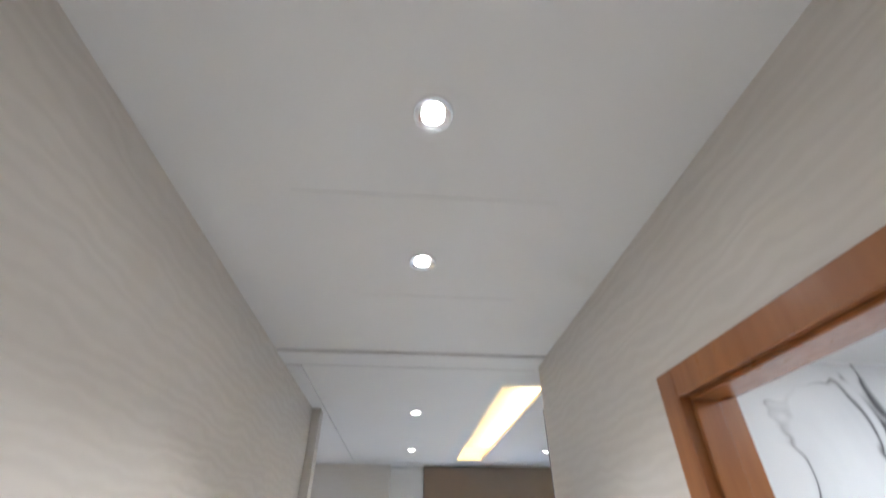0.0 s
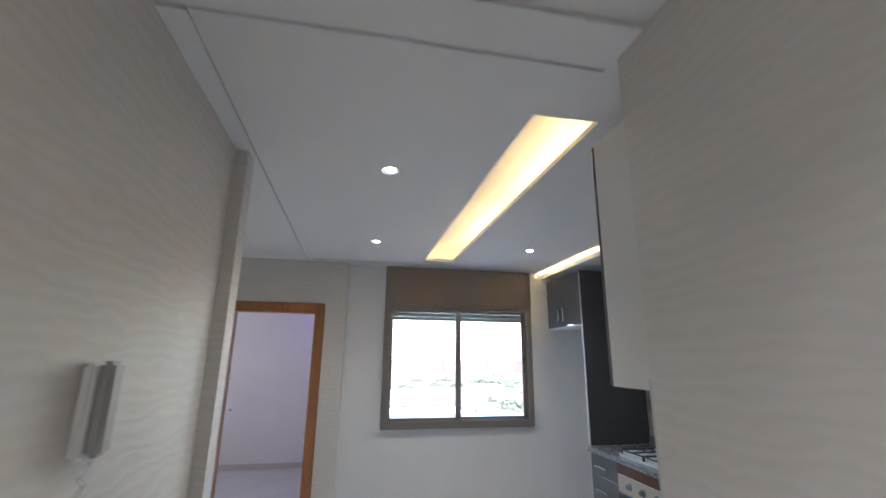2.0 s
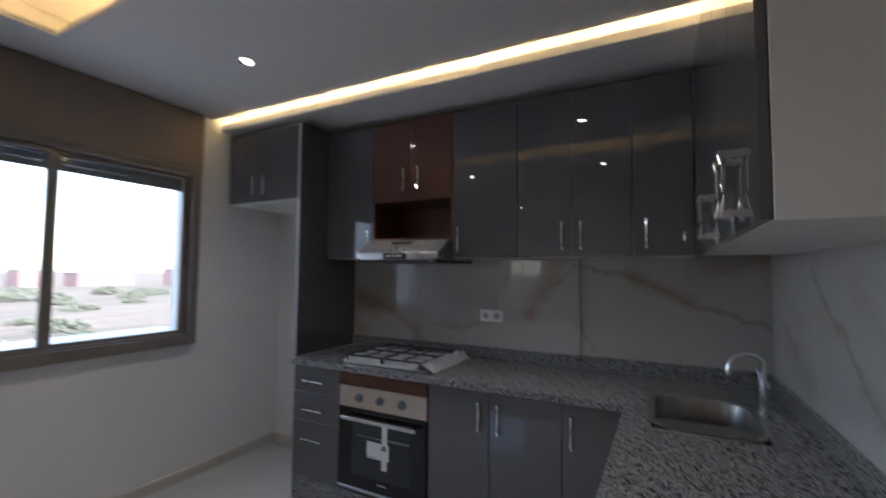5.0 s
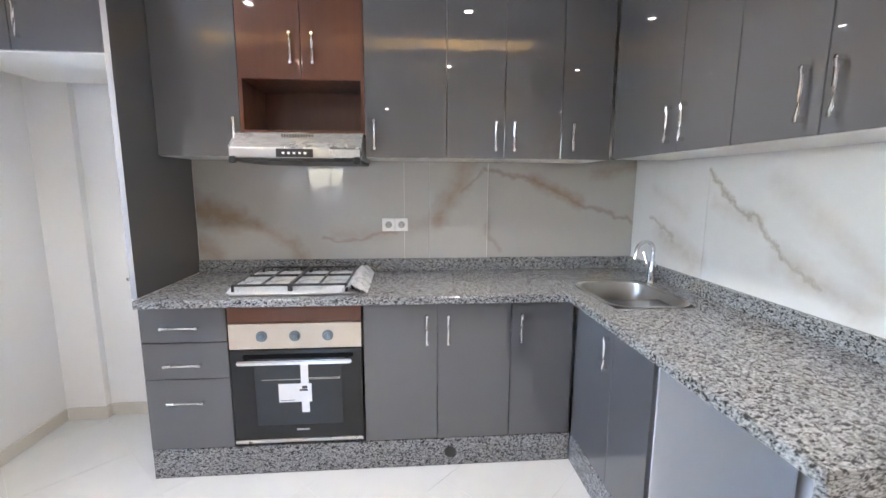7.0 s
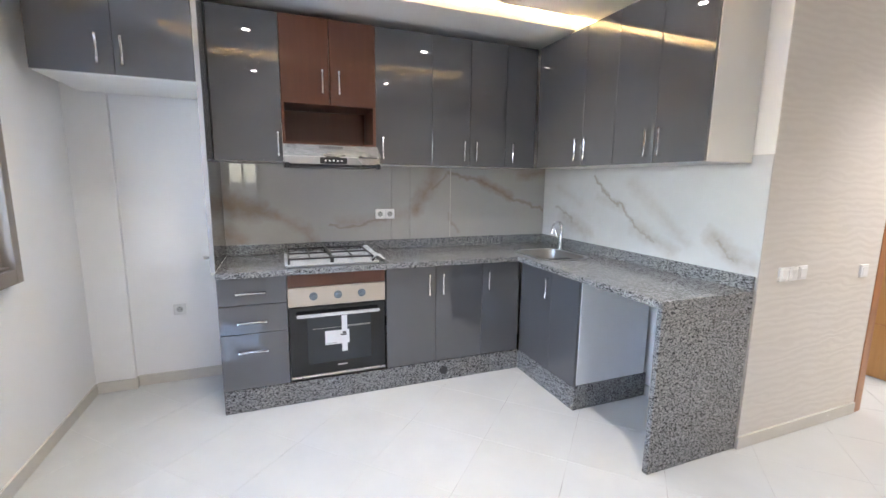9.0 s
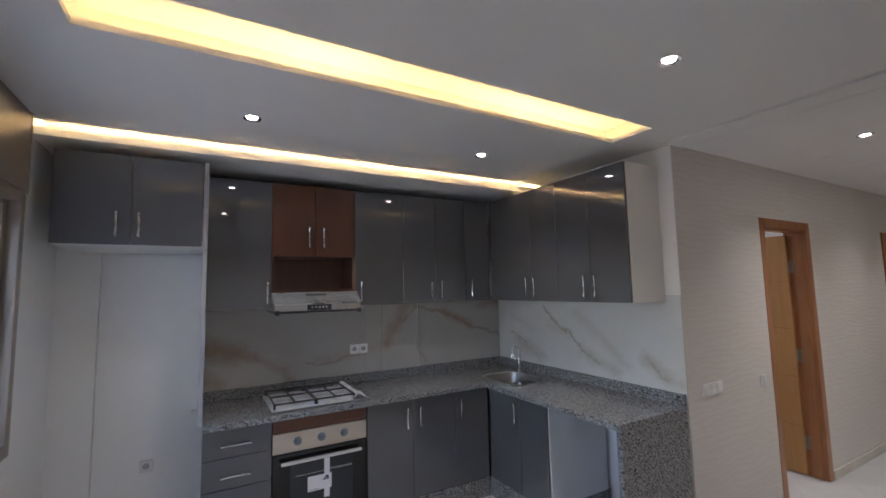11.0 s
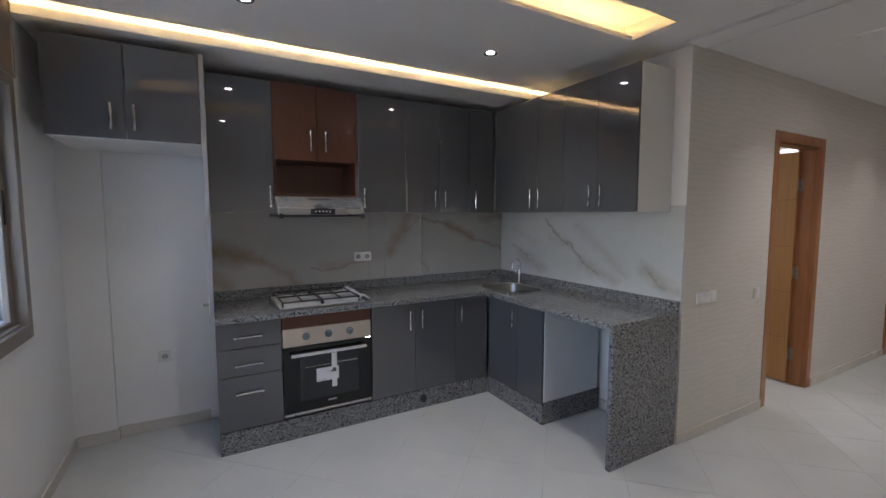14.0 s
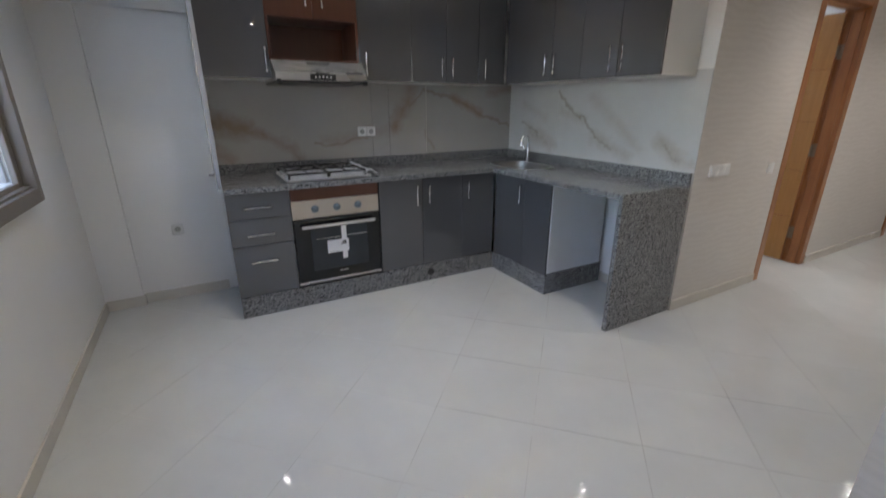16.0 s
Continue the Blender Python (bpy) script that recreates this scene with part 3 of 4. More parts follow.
# ---- window ----
def window():
    w = thing("window_1", (1.2, YN, z0), "two-pane taupe aluminium sliding window under a brown shutter box", "window", kind="structure")
    y = YN - 0.052
    part("window_frame", boxes(((x0, y, z0), (0.455, 5.475, 2.19)), ((1.962, y, z0), (x1, 5.475, 2.19)), ((0.455, y, z0), (1.962, 5.475, 1.018)), ((0.455, y, 2.145), (1.962, 5.475, 2.19)),
                               ((0.455, y + 0.02, 1.018), (1.962, 5.475, 1.03)), bevel=0.003), ALU, w)
    part("shutter_box", boxes(((x0, y - 0.004, 2.192), (x1, 5.6, 2.598)), bevel=0.004), SHUTTERBOX, w, "plain brown shutter box panel")
    part("trim", boxes(((x0 - 0.003, y - 0.008, 2.192), (x0 + 0.012, y - 0.002, 2.598)), ((x1 - 0.012, y - 0.008, 2.192), (x1 + 0.003, y - 0.002, 2.598)), ((x0, y - 0.009, 2.186), (x1, y - 0.002, 2.2)), bevel=0.002), ALU, w)
    for a, b, yy, gap in ((0.455, 1.195, 5.422, 0), (1.168, 1.962, 5.447, 1)):
        g0, g1 = (0.478, 1.152) if gap == 0 else (1.218, 1.912)
        s = part("sash", boxes(((a, yy, 1.022), (g0, yy + 0.024, 2.143)), ((g1, yy, 1.022), (b, yy + 0.024, 2.143)), ((g0, yy, 1.022), (g1, yy + 0.024, 1.052)), ((g0, yy, 2.118), (g1, yy + 0.024, 2.143)), bevel=0.003), ALU, w)
        p = part("pane", boxes(((g0 - 0.004, yy + 0.010, 1.05), (g1 + 0.004, yy + 0.015, 2.12))), PANE, s)
        p.visible_shadow = False
        hx = g0 - 0.012 if gap == 0 else g1 + 0.02
        part("latch", boxes(((hx - 0.006, yy - 0.006, 1.50), (hx + 0.006, yy + 0.001, 1.66)), bevel=0.002), BLACK, s, "small dark latch")
    part("shutter_guide", boxes(((0.384, 5.51, 1.046), (0.412, 5.545, 2.19)), ((1.985, 5.51, 1.046), (2.013, 5.545, 2.19)), bevel=0.002), GUIDE, w, "pale aluminium shutter guide")
    for k in range(4):
        zc = 2.038 + k * 0.042
        bm = bmesh.new()
        xx = 0.413
        n = 64
        step = (1.984 - 0.413) / n
        box(bm, (0.413, 5.52, zc), (1.984, 5.532, zc + 0.038))
        for i in range(n):
            box(bm, (xx + i * step, 5.52, zc + 0.038), (xx + i * step + step * 0.72, 5.532, zc + 0.0419))
        part("shutter_slat", bm, SLAT, w, "perforated roller shutter slat")
    part("window_sill", boxes(((x0, 5.476, 0.952), (x1, 5.80, 1.045)), bevel=0.004), SILLSTONE, w, "pale stone outer sill")


window()
w2 = thing("window_2", (XW, 4.96, WW[2]), "small two-pane taupe aluminium window, its glass darkened to dim its reflection", "window", kind="structure")
part("window_frame", boxes(((XW - 0.12, WW[0], WW[2]), (XW - 0.06, WW[0] + 0.045, WW[3])), ((XW - 0.12, WW[1] - 0.045, WW[2]), (XW - 0.06, WW[1], WW[3])), ((XW - 0.12, 4.86, WW[2] + 0.045), (XW - 0.06, 4.89, WW[3] - 0.045)),
                           ((XW - 0.12, WW[0] + 0.045, WW[2]), (XW - 0.06, WW[1] - 0.045, WW[2] + 0.045)), ((XW - 0.12, WW[0] + 0.045, WW[3] - 0.045), (XW - 0.06, WW[1] - 0.045, WW[3])), bevel=0.003), ALU, w2)
for ya, yb in ((WW[0] + 0.045, 4.86), (4.89, WW[1] - 0.045)):
    part("pane", boxes(((XW - 0.093, ya - 0.002, WW[2] + 0.043), (XW - 0.088, yb + 0.002, WW[3] - 0.043))), DIMMED, w2).visible_shadow = False


# ---- doorways ----
def casing(name, label, axis, face, a, b, h, out, depth, edge=0.073, over=0.012, proud=0.016):
    """A wooden lining with a flat casing on the room side. face: the wall's face; out: which way the room lies."""
    mid = (a + b) / 2
    d = thing(name, (face, mid, 0) if axis == "x" else (mid, face, 0), label, "door frame", kind="structure")

    def bx(u0, u1, v0, v1, w0, w1):
        return ((v0, u0, w0), (v1, u1, w1)) if axis == "x" else ((u0, v0, w0), (u1, v1, w1))
    f0, f1 = face + out * proud, face - out * 0.001
    part("casing", boxes(bx(a - edge, a + over, f0, f1, 0, h + edge), bx(b - over, b + edge, f0, f1, 0, h + edge), bx(a + over, b - over, f0, f1, h - over, h + edge), bevel=0.004), OAK, d)
    e0, e1 = face - out * 0.001, face - out * depth
    part("jamb", boxes(bx(a - 0.02, a, e0, e1, 0, h), bx(b, b + 0.02, e0, e1, 0, h), bx(a - 0.02, b + 0.02, e0, e1, h, h + 0.02), bevel=0.002), OAK, d)
    s0, s1 = face - out * 0.03, face - out * (depth * 0.62)
    part("stop", boxes(bx(a, a + 0.014, s0, s1, 0, h - 0.014), bx(b - 0.014, b, s0, s1, 0, h - 0.014), bx(a, b, s0, s1, h - 0.014, h), bevel=0.003), OAK, d)
    return d


d1 = casing("door_1", "varnished orange-brown door frame of the bathroom", "x", XC, D1[0], D1[1], D1[2], -1, 0.165, 0.070, 0.006, 0.004)
casing("door_2", "varnished reddish-brown frame of an open bedroom doorway", "y", YNL, D2[0], D2[1], D2[2], -1, 0.19, 0.083)
d3 = casing("door_3", "varnished brown door frame further down the corridor", "x", XC, D3[0], D3[1], D3[2], -1, 0.16)
part("door_leaf", boxes(((XC + 0.105, D3[0] + 0.002, 0.008), (XC + 0.145, D3[1] - 0.002, D3[2] - 0.004)), bevel=0.003), LEAF, d3)


def bath_leaf():
    """The bathroom's leaf, swung in at a right angle from its far jamb."""
    d = thing("door_leaf", (1.05, D1[0] + 0.02, 0.01), "honey-coloured bathroom door leaf with horizontal grooves, standing open", "door")
    y0, y1, xa, xb = D1[0] + 0.001, D1[0] + 0.041, 1.008, 1.75
    part("core", boxes(((xa, y0 + 0.004, 0.012), (xb, y1 - 0.004, 2.085)), bevel=0.002), OAK, d)
    cuts = [0.012, 0.425, 0.84, 1.255, 1.67, 2.085]
    for lo, hi in zip(cuts, cuts[1:]):
        part("panel", boxes(((xa + 0.001, y1 - 0.005, lo + 0.003), (xb - 0.001, y1, hi - 0.003)), ((xa + 0.001, y0, lo + 0.003), (xb - 0.001, y0 + 0.005, hi - 0.003)), bevel=0.0015), LEAF, d)
    for z in (0.28, 1.02, 1.80):
        part("hinge", boxes(((0.965, D1[0] + 0.0003, z - 0.055), (1.004, D1[0] + 0.0035, z + 0.055)), ((1.002, D1[0] + 0.0035, z - 0.05), (1.0075, D1[0] + 0.038, z + 0.05)), bevel=0.001), HINGE, d, "dull steel butt hinge")
    bm = boxes(((1.73, y1, 0.98), (1.765, y1 + 0.006, 1.16)), bevel=0.002)
    rod(bm, (1.748, y1, 1.10), (1.748, y1 + 0.045, 1.10), 0.008)
    rod(bm, (1.748, y1 + 0.045, 1.10), (1.63, y1 + 0.045, 1.10), 0.008)
    part("handle", bm, CHROME, d, "chrome lever handle", True)


bath_leaf()


# ---- kitchen furniture ----
def run(kind, front):
    """Maps width, distance out from the front and height to the world for a row of units."""
    if kind == "stove":
        return lambda u, d, z: (front - d, u, z)
    return lambda u, d, z: (u, front + d, z)


UP, LO = run("stove", 2.47), run("stove", 2.19)
SUP, SLO = run("sink", 2.29), run("sink", 2.545)
FRIDGE = run("stove", 2.20)


def cells(at, *spans, bevel=0.0012):
    return boxes(*[(at(u0, d0, z0), at(u1, d1, z1)) for u0, u1, d0, d1, z0, z1 in spans], bevel=bevel)


def handle(at, u, z0, z1, parent, level=False, u1=None):
    """A bow handle: a slim bar on two square feet."""
    bm = bmesh.new()
    ends = ((u, z0, 1), (u1, z0, -1)) if level else ((u, z0, 1), (u, z1, -1))
    for uu, zz, s in ends:
        if level:
            box(bm, at(uu, 0.0, zz - 0.0065), at(uu + s * 0.017, 0.031, zz + 0.0065), 0.003, 2)
        else:
            box(bm, at(uu - 0.0065, 0.0, zz), at(uu + 0.0065, 0.031, zz + s * 0.017), 0.003, 2)
    mid = (0.2, 0.5, 0.8)
    pts = [(u + (u1 - u) * k, z0) if level else (u, z0 + (z1 - z0) * k) for k in (0.06, *mid, 0.94)]
    sweep(bm, [at(p[0], 0.026 - (0.004 if 0.1 < k < 0.9 else 0.0), p[1]) for p, k in zip(pts, (0.06, *mid, 0.94))], 0.0060, 10)
    return part("handle", bm, CHROME, parent, "chrome bow handle")


def carcass(at, u0, u1, depth, z0, z1, mat, parent, open_front=False):
    t = 0.017
    for name, span in (("side_board", (u0, u0 + t, -depth, -0.019, z0, z1)), ("side_board", (u1 - t, u1, -depth, -0.019, z0, z1)), ("bottom_board", (u0 + t, u1 - t, -depth, -0.019, z0, z0 + t)),
                       ("top_board", (u0 + t, u1 - t, -depth, -0.019, z1 - t, z1)), ("back_board", (u0 + t, u1 - t, -depth, -depth + 0.006, z0 + t, z1 - t))):
        part(name, cells(at, span), mat, parent)


def unit(name, label, at, u0, u1, depth, z0, z1, doors, body, front=GREY, group=""):
    """A cabinet: doors is a list of (u0, u1, z0, z1, handle position or None)."""
    base = at((u0 + u1) / 2, -depth / 2, z0)
    c = thing(name, base, label, "cabinet", group)
    carcass(at, u0, u1, depth, z0, z1, body, c)
    g = 0.0014
    for a, b, lo, hi, hu in doors:
        d = part("door", cells(at, (a + g, b - g, -0.018, 0.0, lo + g, hi - g)), front, c)
        if hu is not None:
            handle(at, hu, *( (1.598, 1.750) if z0 > 1.2 and hi - lo > 0.6 else (lo + 0.045, lo + 0.19) if z0 > 1.2 else (0.655, 0.805)), d)
    return c


GU, GL = "wall cabinets", "base cabinets"
unit("wall_cabinet", "tall gloss-grey wall cabinet beside the fridge panel", UP, 4.205, 4.61, 0.35, 1.560, 2.475, [(4.205, 4.61, 1.560, 2.475, 4.232)], MELAMINE, group=GU)
unit("wall_cabinet", "gloss-grey wall cabinet beside the cooker hood", UP, 3.175, 3.592, 0.35, 1.560, 2.475, [(3.175, 3.592, 1.560, 2.475, 3.545)], MELAMINE, group=GU)
unit("wall_cabinet", "two-door gloss-grey wall cabinet over the worktop", UP, 2.565, 3.175, 0.35, 1.560, 2.475, [(2.87, 3.175, 1.560, 2.475, 2.918), (2.565, 2.87, 1.560, 2.475, 2.82)], MELAMINE, group=GU)
unit("wall_cabinet", "narrow gloss-grey wall cabinet in the corner", UP, 2.293, 2.565, 0.35, 1.560, 2.475, [(2.293, 2.565, 1.560, 2.475, 2.505)], MELAMINE, group=GU)
unit("wall_cabinet", "two-door gloss-grey wall cabinet over the sink", SUP, 1.60, 2.449, 0.35, 1.560, 2.475, [(1.895, 2.449, 1.560, 2.475, 1.945), (1.60, 1.895, 1.560, 2.475, 1.85)], MELAMINE, group=GU)
unit("wall_cabinet", "two-door gloss-grey wall cabinet with a white end panel", SUP, 0.973, 1.60, 0.35, 1.560, 2.475, [(1.287, 1.60, 1.560, 2.475, 1.335), (0.973, 1.287, 1.560, 2.475, 1.24)], MELAMINE, group=GU)


def hood_cabinet():
    c = thing("hood_cabinet", UP(3.9, -0.18, 1.70), "reddish walnut cabinet with two doors over an open shelf", "cabinet", GU)
    u0, u1, t = 3.592, 4.205, 0.018
    for name, span in (("side_board", (u0, u0 + t, -0.35, 0.0, 1.692, 1.937)), ("side_board", (u1 - t, u1, -0.35, 0.0, 1.692, 1.937)), ("shelf_board", (u0, u1, -0.35, -0.02, 1.937, 1.955)), ("bottom_board", (u0, u1, -0.35, 0.0, 1.672, 1.692)),
                       ("top_board", (u0, u1, -0.35, -0.02, 2.457, 2.475)), ("side_board", (u0, u0 + t, -0.35, -0.02, 1.955, 2.457)), ("side_board", (u1 - t, u1, -0.35, -0.02, 1.955, 2.457))):
        part(name, cells(UP, span), WALNUT, c)
    part("back_panel", cells(UP, (u0 + t, u1 - t, -0.345, -0.335, 1.692, 1.937)), WALNUT, c)
    for a, b, hu in ((3.8985, u1, 3.945), (u0, 3.8985, 3.838)):
        d = part("door", cells(UP, (a + 0.0014, b - 0.0014, -0.018, 0.0, 1.938, 2.475)), WALNUT, c)
        handle(UP, hu, 2.005, 2.155, d)


hood_cabinet()

unit("fridge_cabinet", "two-door gloss-grey cabinet above the empty fridge niche", FRIDGE, 4.64, 5.352, 0.60, 1.964, 2.488, [(5.0, 5.352, 1.966, 2.488, 5.066), (4.64, 5.0, 1.966, 2.488, 4.96)], MELAMINE, group=GU)
tall = thing("side_panel", (2.5, 4.627, 0.902), "tall gloss-grey panel standing on the worktop beside the fridge niche", "panel")
part("board", boxes(((2.20, 4.6125, 0.902), (2.80, 4.632, 2.493)), bevel=0.001), GREY, tall)
part("lining", boxes(((2.203, 4.632, 0.88), (2.80, 4.6385, 1.962)), bevel=0.0005), MELAMINE, tall, "white melamine lining")
part("edge_band", boxes(((2.1985, 4.613, 0.902), (2.1999, 4.6375, 2.493))), EDGE, tall)

# lower units on a granite plinth
dr = thing("drawer_cabinet", LO(4.41, -0.3, 0.15), "gloss-grey base cabinet with three drawers", "cabinet", GL)
carcass(LO, 4.225, 4.61, 0.55, 0.15, 0.862, GREY, dr)
for lo, hi, hz in ((0.69, 0.860, 0.766), (0.510, 0.69, 0.584), (0.152, 0.510, 0.398)):
    d = part("drawer", cells(LO, (4.2265, 4.612, -0.018, 0.0, lo + 0.0015, hi - 0.0015)), GREY, dr)
    handle(LO, 4.345, hz, hz, d, True, 4.515)
unit("base_cabinet", "two-door gloss-grey base cabinet beside the oven", LO, 2.873, 3.595, 0.55, 0.15, 0.862, [(3.238, 3.595, 0.152, 0.860, 3.29), (2.873, 3.238, 0.152, 0.860, 3.186)], GREY, group=GL)
unit("base_cabinet", "single-door gloss-grey base cabinet in the corner", LO, 2.545, 2.873, 0.55, 0.15, 0.862, [(2.56, 2.873, 0.152, 0.860, 2.825)], GREY, group=GL)
sk = unit("base_cabinet", "two-door gloss-grey base cabinet under the sink", SLO, 1.515, 2.185, 0.55, 0.15, 0.862, [(1.80, 2.185, 0.152, 0.860, 1.836), (1.515, 1.80, 0.152, 0.860, None)], GREY, group=GL)
part("end_panel", boxes(((1.508, 1.965, 0.168), (1.5145, 2.527, 0.862)), bevel=0.0005), PALE, sk, "pale grey end panel")

pl = thing("plinth", (2.2, 3.5, 0), "speckled grey granite plinth under the base cabinets", "plinth")
part("board", boxes(((2.192, 2.548, 0), (2.215, 4.612, 0.149)), bevel=0.0015), GRANITE, pl)
part("board", boxes(((1.506, 2.522, 0), (2.192, 2.546, 0.149)), bevel=0.0015), GRANITE, pl)
part("board", boxes(((1.506, 1.946, 0), (1.528, 2.522, 0.166)), bevel=0.0015), GRANITE, pl)
part("vent_cap", rod(bmesh.new(), (2.1885, 3.17, 0.075), (2.193, 3.17, 0.075), 0.03, 20), IRON, pl, "small round dark cap", True)


def arc(cx, cy, r, a0, a1, n=5):
    return [(cx + r * math.cos(radians(a0 + (a1 - a0) * k / n)), cy + r * math.sin(radians(a0 + (a1 - a0) * k / n))) for k in range(n + 1)]


def rounded(x0, x1, y0, y1, r, n=5):
    return arc(x1 - r, y1 - r, r, 0, 90, n) + arc(x0 + r, y1 - r, r, 90, 180, n) + arc(x0 + r, y0 + r, r, 180, 270, n) + arc(x1 - r, y0 + r, r, 270, 360, n)


SINK = (1.92, 2.41, 2.115, 2.485)


def worktop():
    w = thing("worktop", (2.0, 2.8, 0.862), "speckled grey granite L-shaped worktop with a waterfall end", "worktop")
    zt, zb = 0.90, 0.864
    a, b, c, d = SINK
    for p, q in (((2.163, 2.593, zb), (2.80, 4.6125, zt)), ((a - 0.01, YS, zb), (2.80, c, zt)), ((b, c, zb), (2.80, 2.593, zt)), ((a - 0.01, d, zb), (b, 2.593, zt)), ((0.906, YS, zb), (a - 0.01, 2.593, zt))):
        part("slab", boxes((p, q)), GRANITE, w)
    part("nosing", boxes(((2.158, 2.588, zb), (2.1629, 4.6125, zt - 0.002)), ((0.874, 2.5931, zb), (2.163, 2.598, zt - 0.002)), bevel=0.0018), GRANITE, w)
    part("waterfall_end", boxes(((0.874, 1.947, 0), (0.9055, 2.586, zt)), bevel=0.002), GRANITE, w)
    part("upstand", boxes(((2.782, 2.89, zt), (2.80, 4.6125, 0.975)), ((2.802, 1.968, zt), (2.815, 2.89, 0.975)), ((0.876, 1.948, zt), (2.815, 1.968, 0.975)), bevel=0.0015), GRANITE, w)


worktop()


# ---- splashback tiles ----
def splash(name, label, spans, mat):
    s = thing(name, spans[0][0], label, "splashback", kind="structure")
    for a, b in spans:
        part("tile", boxes((a, b), bevel=0.0008), mat, s)
    return s


stove_tiles = splash("splashback_stove", "marble-look tiles with brown veins behind the hob, coloured darker for the wall's shade", [((2.80, 3.401, 0.90), (XE, 4.612, 1.60)), ((2.7995, 3.2465, 0.90), (XE, 3.3995, 1.60)), ((2.798, 2.89, 0.90), (XE, 3.245, 1.60)), ((2.817, 1.94, 0.90), (XE, 2.8885, 1.60))], MARBLE_STOVE)
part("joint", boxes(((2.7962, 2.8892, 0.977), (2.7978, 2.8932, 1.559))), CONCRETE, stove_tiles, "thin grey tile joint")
splash("splashback_sink", "marble-look tiles with brown veins behind the sink, coloured paler for daylight", [((2.15, YS, 0.90), (2.817, 1.944, 1.60)), ((XC, YS + 0.004, 0.90), (2.1485, 1.944, 1.60))], MARBLE_SINK)


# ---- appliances ----
def oven():
    o = thing("oven", LO(3.91, -0.25, 0.16), "built-in black glass oven with steel controls and a paper label", "oven")
    a, b = 3.604, 4.221
    part("body", cells(LO, (a + 0.02, b - 0.02, -0.54, -0.021, 0.165, 0.775)), STEEL, o)
    fa = part("control_panel", cells(LO, (a, b, -0.020, 0.002, 0.650, 0.775), bevel=0.002), FASCIA, o, "brushed steel control strip")
    for u in (4.068, 3.915, 3.762):
        bm = bmesh.new()
        rod(bm, LO(u, 0.002, 0.714), LO(u, 0.007, 0.714), 0.026, 24)
        rod(bm, LO(u, 0.007, 0.714), LO(u, 0.030, 0.714), 0.019, 24, 0.016)
        box(bm, LO(u - 0.003, 0.02, 0.702), LO(u + 0.003, 0.034, 0.732), 0.001)
        part("knob", bm, KNOB, fa, "round steel knob under bluish film", True)
    door = part("door", cells(LO, (a, b, -0.020, 0.004, 0.186, 0.648), bevel=0.003), BLACKGLASS, o, "black glass oven door")
    part("glass", cells(LO, (3.702, 4.113, 0.004, 0.0048, 0.262, 0.575), bevel=0.0003), DARKGLASS, door)
    bm = bmesh.new()
    for u in (a + 0.075, b - 0.075):
        rod(bm, LO(u, 0.003, 0.598), LO(u, 0.042, 0.598), 0.007)
    box(bm, LO(a + 0.045, 0.036, 0.587), LO(b - 0.045, 0.050, 0.609), 0.005, 2)
    part("door_handle", bm, CHROME, door, "steel bar handle")
    part("trim", cells(LO, (a, b, -0.020, 0.004, 0.168, 0.184), bevel=0.002), STEEL, o, "bright steel bottom strip")
    lb = part("label", cells(LO, (3.848, 4.004, 0.0052, 0.0058, 0.380, 0.474), (3.861, 3.897, 0.0052, 0.0058, 0.325, 0.380), (3.861, 3.897, 0.0052, 0.0058, 0.474, 0.571), bevel=0.0), PAPERLABEL, door, "white paper label with crossed tape")
    for span in ((3.868, 3.892, 0.0062, 0.0066, 0.448, 0.462), (3.866, 3.905, 0.0062, 0.0066, 0.436, 0.446), (3.93, 3.995, 0.0062, 0.0066, 0.388, 0.391)):
        part("print", cells(LO, span, bevel=0.0), INK, lb)
    part("badge", cells(LO, (3.865, 3.926, 0.0042, 0.0048, 0.231, 0.240), bevel=0.0), STEEL, door, "small pale maker's mark")
    for zz in (0.494, 0.5):
        part("rack", cells(LO, (3.71, 4.08 if zz < 0.5 else 3.9, 0.0049, 0.0052, zz, zz + 0.0025), bevel=0.0), GREYPLASTIC, door, "pale rack seen through the glass")
    part("filler_strip", cells(LO, (a, b, -0.018, 0.0, 0.778, 0.861)), WALNUT, o, "reddish walnut filler strip")


oven()


